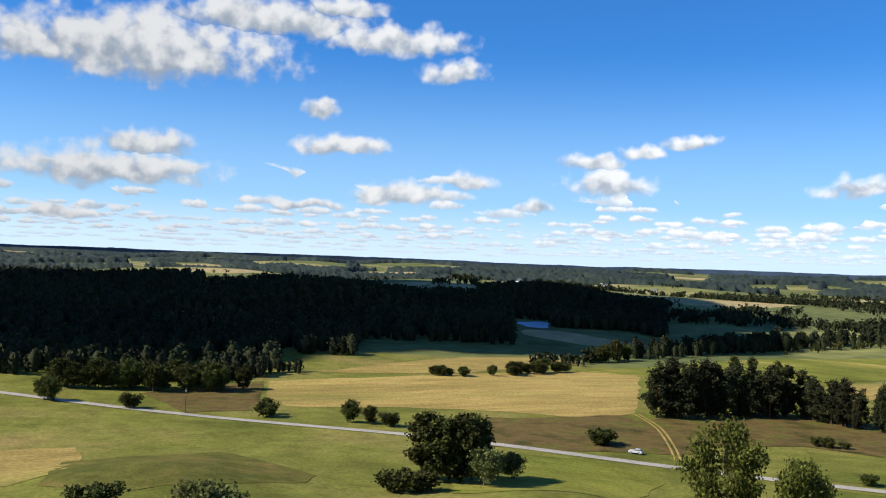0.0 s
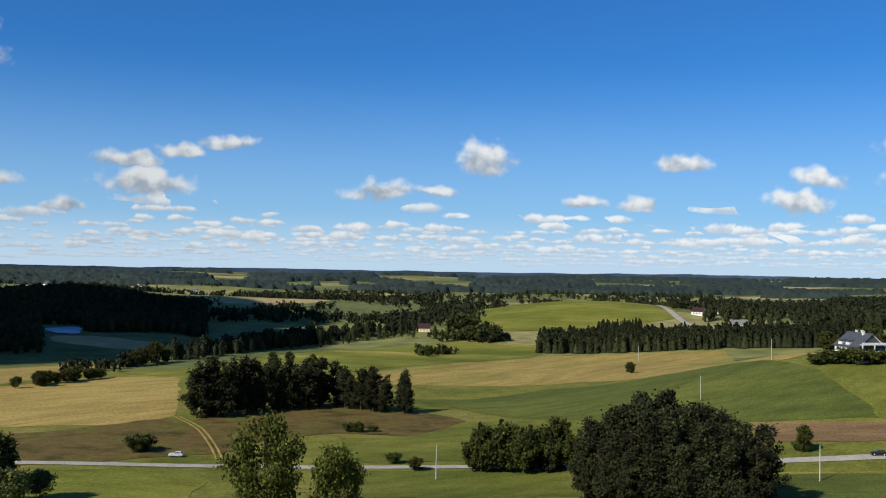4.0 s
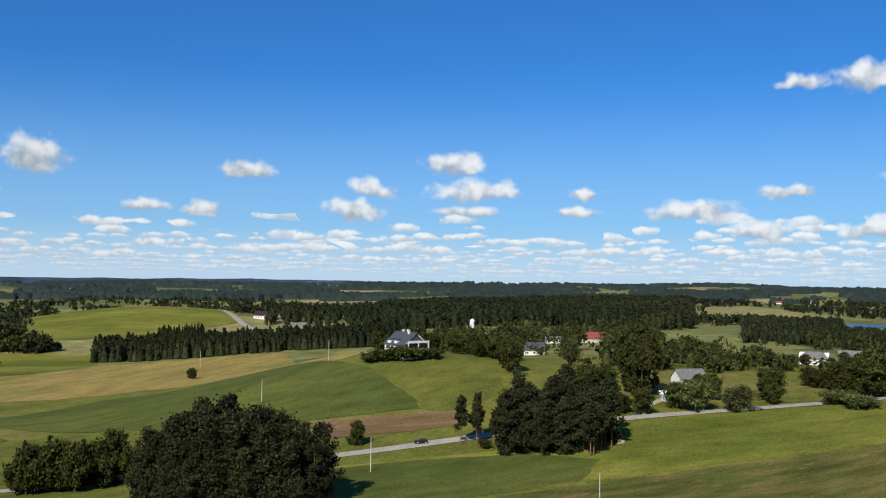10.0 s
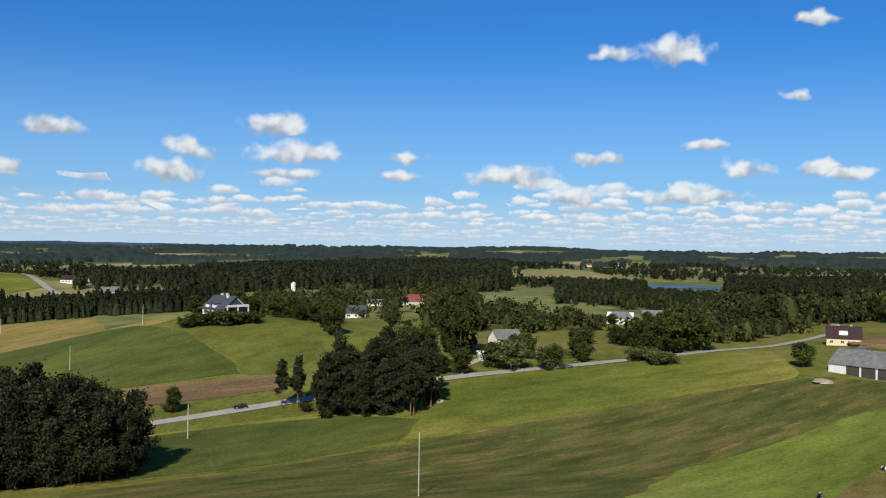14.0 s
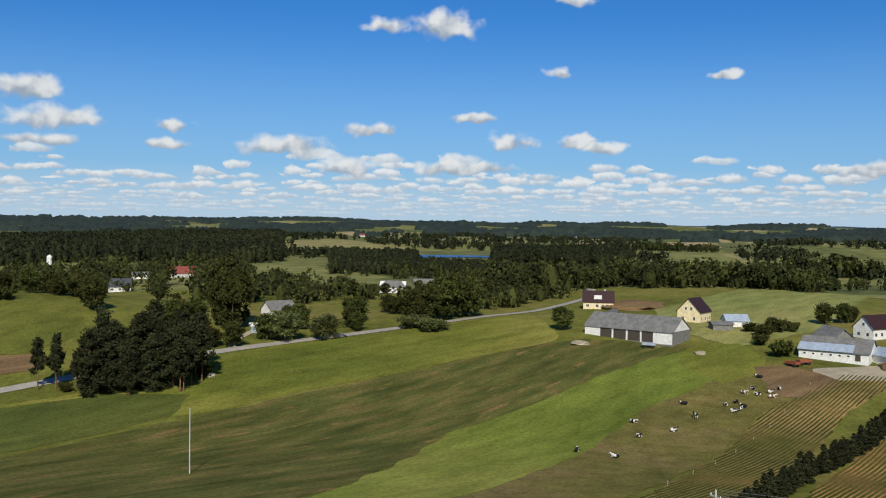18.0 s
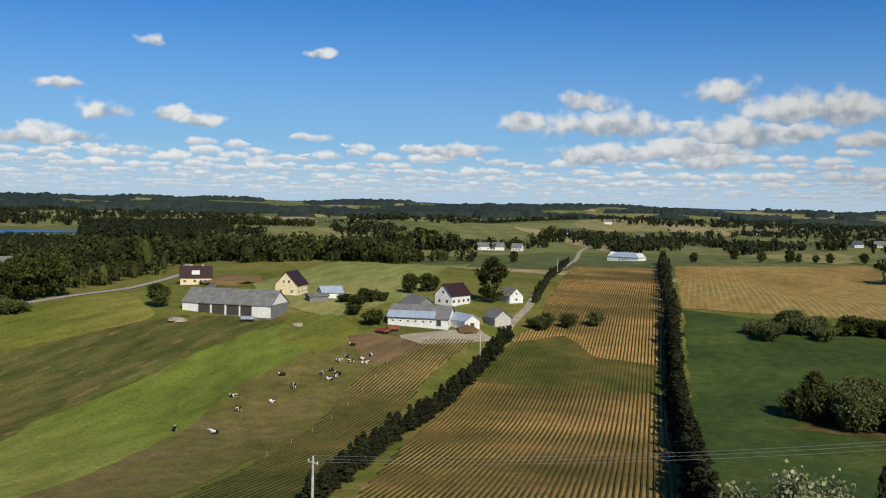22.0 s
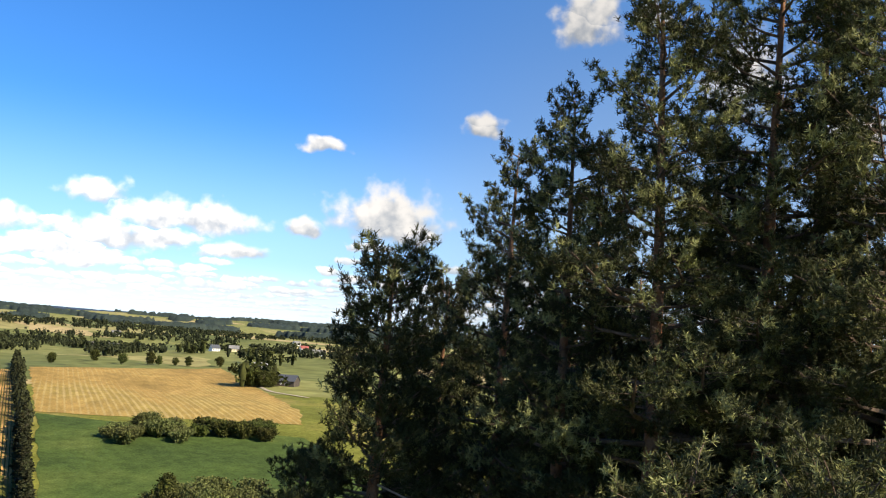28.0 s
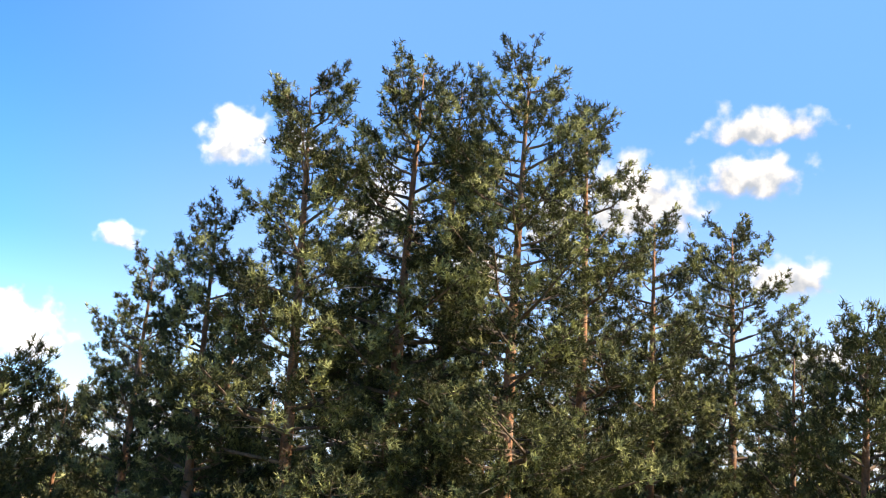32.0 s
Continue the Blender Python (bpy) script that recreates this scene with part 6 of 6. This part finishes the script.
# ---------------------------------------------------------------- pines close to the look-out


def tuft_mesh(points, directions, length, mat, per=9):
    """Needle brushes: thin blades fanned round each shoot."""
    n = len(points)
    P, D = np.repeat(points, per, 0), np.repeat(directions, per, 0)
    r = rng.normal(size=(n * per, 3))
    way_n = D * 0.6 + r / np.linalg.norm(r, axis=1)[:, None] * 0.75
    way_n /= np.linalg.norm(way_n, axis=1)[:, None]
    back_o = D * rng.uniform(-0.6, 0.3, (n * per, 1)) * length
    side = np.cross(way_n, rng.normal(size=(n * per, 3)))
    side /= np.linalg.norm(side, axis=1)[:, None] + 1e-6
    ln = length * rng.uniform(0.6, 1.15, (n * per, 1))
    w = length * 0.08
    a = P + back_o
    v = np.stack([a - side * w, a + side * w, a + way_n * ln + side * w * 0.4, a + way_n * ln - side * w * 0.4], 1).reshape(-1, 3)
    return raw_mesh("needles", v, np.arange(len(v)).reshape(-1, 4), mat)


def big_pine(height, crown_from, radius, bushy, seed, top_light=0.4):
    """Trunk, single limbs and needle tufts of one tall pine, in a dark and a painted sunlit tone."""
    r = np.random.default_rng(seed)
    trunk = Shape()
    bend = r.uniform(-0.4, 0.4, 2)

    def axis(t):
        return Vector((bend[0] * math.sin(t * 3), bend[1] * math.sin(t * 2.4), height * t))

    ts = [i / 14 for i in range(15)]
    trunk.tube([axis(t) - Vector((0, 0, 0.5 if t == 0 else 0)) for t in ts], [0.25 * (1 - t) ** 0.8 + 0.012 for t in ts], 10)
    out_parts = [("trunk", trunk.mesh("trunk", PINEBARK, True), "")]
    pts, dirs, pts2, dirs2 = [], [], [], []
    n = int(bushy)
    for i in range(n):
        u = (i + r.random()) / n
        t = crown_from + (1.0 - crown_from) * u
        a = i * 2.4 + r.normal() * 0.6
        reach = radius * (1.0 - u) ** 0.6 * (0.6 + 0.4 * min(1, u / 0.2)) * r.uniform(0.45, 1.15) + 0.3
        rise = -0.35 + 0.35 * r.random() + 1.05 * u
        b = axis(t)
        out = Vector((math.cos(a), math.sin(a), 0))
        kink = Vector((-out.y, out.x, 0)) * reach * r.normal() * 0.1
        mid = b + out * reach * 0.5 + Vector((0, 0, reach * rise * 0.25)) + kink
        end = b + out * reach + Vector((0, 0, reach * rise * 0.7 + 0.2)) + kink * 0.4
        rb = 0.014 + 0.016 * reach
        limb = Shape()
        limb.tube([b, b.lerp(mid, 0.5) + kink * 0.3, mid, end], [rb, rb * 0.85, rb * 0.6, 0.01], 5)
        k = int(3 + reach * 5)
        for j in range(k):
            s = 0.22 + 0.78 * (j + 1) / k
            c = b.lerp(mid, s / 0.5) if s < 0.5 else mid.lerp(end, (s - 0.5) / 0.5)
            side = Vector((-out.y, out.x, 0)) * (1 if j % 2 else -1)
            tw = reach * 0.4 * (1.3 - s) * r.uniform(0.5, 1.2) + 0.14
            e = c + (side * r.uniform(0.4, 1.0) + out * 0.6 + Vector((0, 0, r.uniform(-0.1, 0.6)))) * tw
            if j == k - 1:
                e = end + out * 0.2 + Vector((0, 0, 0.15))
            limb.tube([c, e], [0.011, 0.005], 3)
            m = 5 + int(tw * 10)
            # shoots nearer the limb's end more often take the painted sunlit tone
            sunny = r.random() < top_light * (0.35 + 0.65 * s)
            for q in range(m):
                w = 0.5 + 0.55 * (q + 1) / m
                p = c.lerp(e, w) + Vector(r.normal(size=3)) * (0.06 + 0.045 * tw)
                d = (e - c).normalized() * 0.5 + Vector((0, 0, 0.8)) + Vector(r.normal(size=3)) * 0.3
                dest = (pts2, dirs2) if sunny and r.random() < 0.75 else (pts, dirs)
                dest[0].append(tuple(p))
                dest[1].append(tuple(d.normalized()))
        out_parts.append(("limb", limb.mesh("limb", LIMBBARK), ""))
    for i in range(16):
        dead = Shape()
        t = r.uniform(0.12, crown_from + 0.6)
        a = r.random() * 6.28
        b = axis(t)
        L_d = r.uniform(0.5, 2.0)
        m1 = b + Vector((math.cos(a), math.sin(a), r.uniform(-0.2, 0.3))) * L_d * 0.6
        e = m1 + Vector((math.cos(a + 0.6), math.sin(a + 0.6), r.uniform(-0.6, 0.5))) * L_d * 0.5
        f = m1 + Vector((math.cos(a - 0.7), math.sin(a - 0.7), r.uniform(-0.5, 0.3))) * L_d * 0.4
        dead.tube([b, m1, e], [0.026, 0.016, 0.006], 4)
        dead.tube([m1, f], [0.012, 0.005], 3)
        out_parts.append(("dead_twig", dead.mesh("dead_twig", DEADWOOD), "bare dead twig"))
    for nm, P_, D_, mat_ in (("needle_foliage", pts, dirs, NEEDLE), ("needle_foliage", pts2, dirs2, NEEDLE_SUNLIT)):
        out_parts.append((nm, tuft_mesh(np.array(P_), np.array(D_), 0.12, mat_, 16), "dark green needles" if mat_ is NEEDLE else "yellow-green needles painted as sunlit"))
    return out_parts


# last number: share of tufts in the painted sunlit tone
PINES = [big_pine(20, 0.24, 3.5, 92, 11, 0.5), big_pine(20, 0.26, 3.4, 90, 12, 0.6), big_pine(20, 0.16, 3.3, 90, 13, 0.45), big_pine(12, 0.05, 2.5, 120, 14, 0.12), big_pine(10, 0.06, 3.0, 75, 15, 0.7)]


def stand_pine(model, az, d, top_el, label, turn=0.0):
    """A pine whose tip stands at a given bearing, distance and height angle."""
    x, y = polar(az, d)
    g = terrain(x, y)
    height = 60 + d * math.tan(radians(top_el)) - g - 0.5
    s = height / (20, 20, 20, 12, 10)[model]
    ob = new("pine")
    ob.matrix_basis = Matrix.Translation((x, y, g)) @ pose(0, 0, 0, 0, 0, turn) @ Matrix.Diagonal((min(s, 1.15), min(s, 1.15), s, 1))
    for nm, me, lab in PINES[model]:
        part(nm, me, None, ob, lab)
    tagged(ob, label, "tree", "pines beside the look-out")


stand_pine(3, 133.5, 24, 5.6, "dark bushy young pine", 0)
stand_pine(2, 140.4, 27, 12.0, "dark pine with ragged crown", 75)
stand_pine(2, 143.3, 24, 15.4, "dark pine with ragged crown", 120)
stand_pine(0, 148.4, 22, 23.5, "tall pine with reddish trunk", 10)
stand_pine(1, 155.6, 22, 25.2, "tall pine with orange trunk", 200)
stand_pine(2, 158.6, 25, 23.6, "tall pine with a slender crown", 300)
stand_pine(0, 162.4, 22, 25.2, "tall pine with pale orange trunk", 250)
stand_pine(2, 165.6, 25, 22.0, "tall pine with a slender crown", 90)
stand_pine(2, 170.0, 27, 16.4, "dense pine behind the tall ones", 60)
stand_pine(1, 174.5, 29, 16.0, "dense pine behind the tall ones", 150)
stand_pine(2, 178.0, 26, 9.6, "lower pine at the edge of the wood", 20)
stand_pine(3, 182.0, 24, 10.3, "lower pine at the edge of the wood", 20)
stand_pine(3, 129.5, 27, -6.5, "dark bushy young pine", 90)
stand_pine(4, 159.5, 12.5, -3.4, "young pine painted sunlit close by the look-out", 30)
stand_pine(4, 150.5, 13.0, -5.2, "young pine painted sunlit close by the look-out", 130)
# the last four stand past the right edge of view, added for their shadow
for _a, _d, _e, _m in ((146, 34, 11, 2), (152.5, 36, 12, 2), (158.5, 34, 11, 2), (166, 36, 11, 2), (172, 38, 10, 2), (178, 40, 8, 1), (183, 36, 8, 2), (140.5, 36, 8, 2), (148, 30, 6, 2), (160, 31, 8, 2), (168, 30, 8, 2), (176, 33, 5, 2), (154, 29, 4, 3), (164, 29, 4, 3), (144, 29, 2, 3), (172, 28, 3, 3), (137, 33, 4, 3), (157, 27, 1, 3), (167, 26, 2, 3), (151, 27, 1, 3), (180, 29, 3, 3), (189, 28, 7, 2), (196, 33, 8, 2), (203, 31, 8, 2), (186, 33, 8, 2)):
    stand_pine(_m, _a, _d, _e, "pine inside the wood", _a * 37 % 360)

# trees on the slope just under the look-out
_x, _y = polar(121.0, 62)
plant("silver_bush", _x, _y, 10.6)
for _a in (125.3, 126.8):
    _x, _y = polar(_a, 58)
    plant("spruce", _x, _y, 10.0, 0.55, label="dark young spruce on the slope")

# ---------------------------------------------------------------- cars


def car(x, y, turn, paint, label):
    top = new("car")
    top.matrix_basis = Matrix.Translation((x, y, terrain(x, y) + 0.2)) @ pose(0, 0, 0, 0, 0, turn)
    sh = Shape()
    sh.prism([(-2.1, 0.3), (2.1, 0.3), (2.15, 0.6), (2.05, 0.85), (1.2, 0.95), (-1.9, 0.98), (-2.12, 0.8)], -0.85, 0.85)
    sh.prism([(0.75, 0.93), (0.15, 1.42), (-1.35, 1.45), (-1.95, 0.96)], -0.72, 0.72)
    part("body", sh, paint, top, m=pose(0, 0, 0, 0, 0, 90))
    for name_, pts, xs in (("windscreen", [(0.80, 0.97), (0.22, 1.38), (0.17, 1.36), (0.72, 0.97)], 0.66), ("rear_window", [(-1.93, 1.0), (-1.42, 1.38), (-1.46, 1.42), (-1.98, 1.02)], 0.64), ("side_window", [(0.5, 1.0), (0.1, 1.34), (-1.3, 1.36), (-1.6, 1.0)], 0.735)):
        sh = Shape()
        sh.prism(pts, -xs, xs)
        part(name_, sh, WINDOW, top, m=pose(0, 0, 0, 0, 0, 90))
    for wx in (-1.3, 1.3):
        for wy in (-0.78, 0.78):
            sh = Shape()
            sh.tube([(0, -0.1, 0), (0, 0.1, 0)], [0.32, 0.32], 14)
            sh.face([(0.32 * math.cos(k * 0.449), -0.1, 0.32 * math.sin(k * 0.449)) for k in range(14)])
            wheel = part("wheel", sh, RUBBER, top, m=Matrix.Translation((wx, wy, 0.32)))
            sh = Shape()
            sh.tube([(0, -0.115, 0), (0, 0.115, 0)], [0.19, 0.19], 10)
            sh.face([(0.19 * math.cos(k * 0.628), -0.115, 0.19 * math.sin(k * 0.628)) for k in range(10)])
            part("rim", sh, CARWHITE, wheel)
    tagged(top, label, "car")


car(61.5, 300, -25, CARWHITE, "small silver car parked beside the road")
car(239, 191.5, -38, CARBLACK, "black car driving along the country road")

# ---------------------------------------------------------------- farm clutter


def heap(name, x, y, size, height, mat, label, seed):
    bm = bmesh.new()
    bmesh.ops.create_icosphere(bm, subdivisions=3, radius=1.0)
    for v in bm.verts:
        k = 1 + 0.35 * noise.noise(v.co * 1.6 + Vector((seed, 0, 0)))
        v.co = Vector((v.co.x * size * k, v.co.y * size * 0.7 * k, max(v.co.z, -0.25) * height * k))
    me = bpy.data.meshes.new(name)
    bm.to_mesh(me)
    bm.free()
    me.materials.append(mat)
    ob = new(name, me)
    ob.location = (x, y, terrain(x, y) + 0.1)
    tagged(ob, label, "heap")


def trailer(x, y, turn, paint, label):
    top = new("farm_trailer")
    top.matrix_basis = Matrix.Translation((x, y, terrain(x, y) + 0.2)) @ pose(0, 0, 0, 0, 0, turn)
    sh = Shape()
    sh.box(-2.4, -1.1, 0.8, 2.4, 1.1, 0.95)
    part("bed", sh, DARKWOOD, top)
    for q in ((-2.4, -1.14, 2.4, -1.06), (-2.4, 1.06, 2.4, 1.14), (-2.44, -1.1, -2.36, 1.1), (2.36, -1.1, 2.44, 1.1)):
        sh = Shape()
        sh.box(q[0], q[1], 0.95, q[2], q[3], 1.75)
        part("side_panel", sh, paint, top)
    for wx in (-1.5, 1.5):
        for wy in (-1.0, 1.0):
            sh = Shape()
            sh.tube([(wx, wy - 0.12, 0.45), (wx, wy + 0.12, 0.45)], [0.45, 0.45], 14)
            sh.face([(wx + 0.45 * math.cos(k * 0.449), wy - 0.12, 0.45 + 0.45 * math.sin(k * 0.449)) for k in range(14)])
            part("wheel", sh, RUBBER, top)
    sh = Shape()
    sh.tube([(2.4, 0, 0.8), (4.0, 0, 0.5)], [0.07, 0.05], 6)
    part("drawbar", sh, paint, top)
    tagged(top, label, "trailer")


trailer(343, -40, 40, RUST, "rusty red farm trailer in the yard")
trailer(346, -44, -60, RUST, "rusty red farm trailer beside the cowshed")
trailer(357.5, 8, -95, BLUETIN, "blue-grey hay trailer before the barn")
heap("manure_mound", 346, -72, 5.5, 2.0, PLOUGH, "brown straw and manure heap by the cowshed", 1)
heap("manure_mound", 360, -78, 4.0, 1.8, ORANGE, "orange-brown straw heap behind the wing", 5)
heap("sand_mound", 354, -10, 3.0, 0.9, DIRT, "pale sand heap in the grass", 2)
heap("rubble_mound", 358, 33, 5.0, 0.9, DIRT, "pale rubble heap at the barn corner", 3)
heap("rubble_mound", 281, 143, 1.8, 0.9, DIRT, "pale stone heap under the grove", 4)
heap("soil_bank", 470, 20, 24, 2.2, PLOUGH, "red-brown earth bank behind the bungalow", 6)
for _i in range(9):
    _x, _y = 322 - 15 * _i, -43 + 5.4 * _i
    _s = Shape()
    _s.tube([(0, 0, -0.3), (0, 0, 1.2)], [0.06, 0.05], 6)
    _f = new("fence_post", _s.mesh("fence_post", CONCRETE))
    _f.location = (_x, _y, terrain(_x, _y))
    tagged(_f, "thin pale post of the pasture fence", "fence post", "pasture fence posts")
# scattered far homesteads
for _i in range(44):
    _az, _d = ((66.5 + rng.normal() * 1.6, rng.uniform(1700, 2300)) if _i < 14 else (4 + rng.uniform(-6, 12), rng.uniform(1700, 2800)) if _i < 26 else (rng.uniform(70, 130), rng.uniform(1300, 2600)))
    _x, _y = polar(_az, _d)
    gable_house("far_house", _x, _y, rng.uniform(0, 180), 12, 8, 4.2, 7.6, WHITE, (ASBESTOS, DARKROOF, SCARLET)[_i % 3], "tiny far white house with a gable roof")
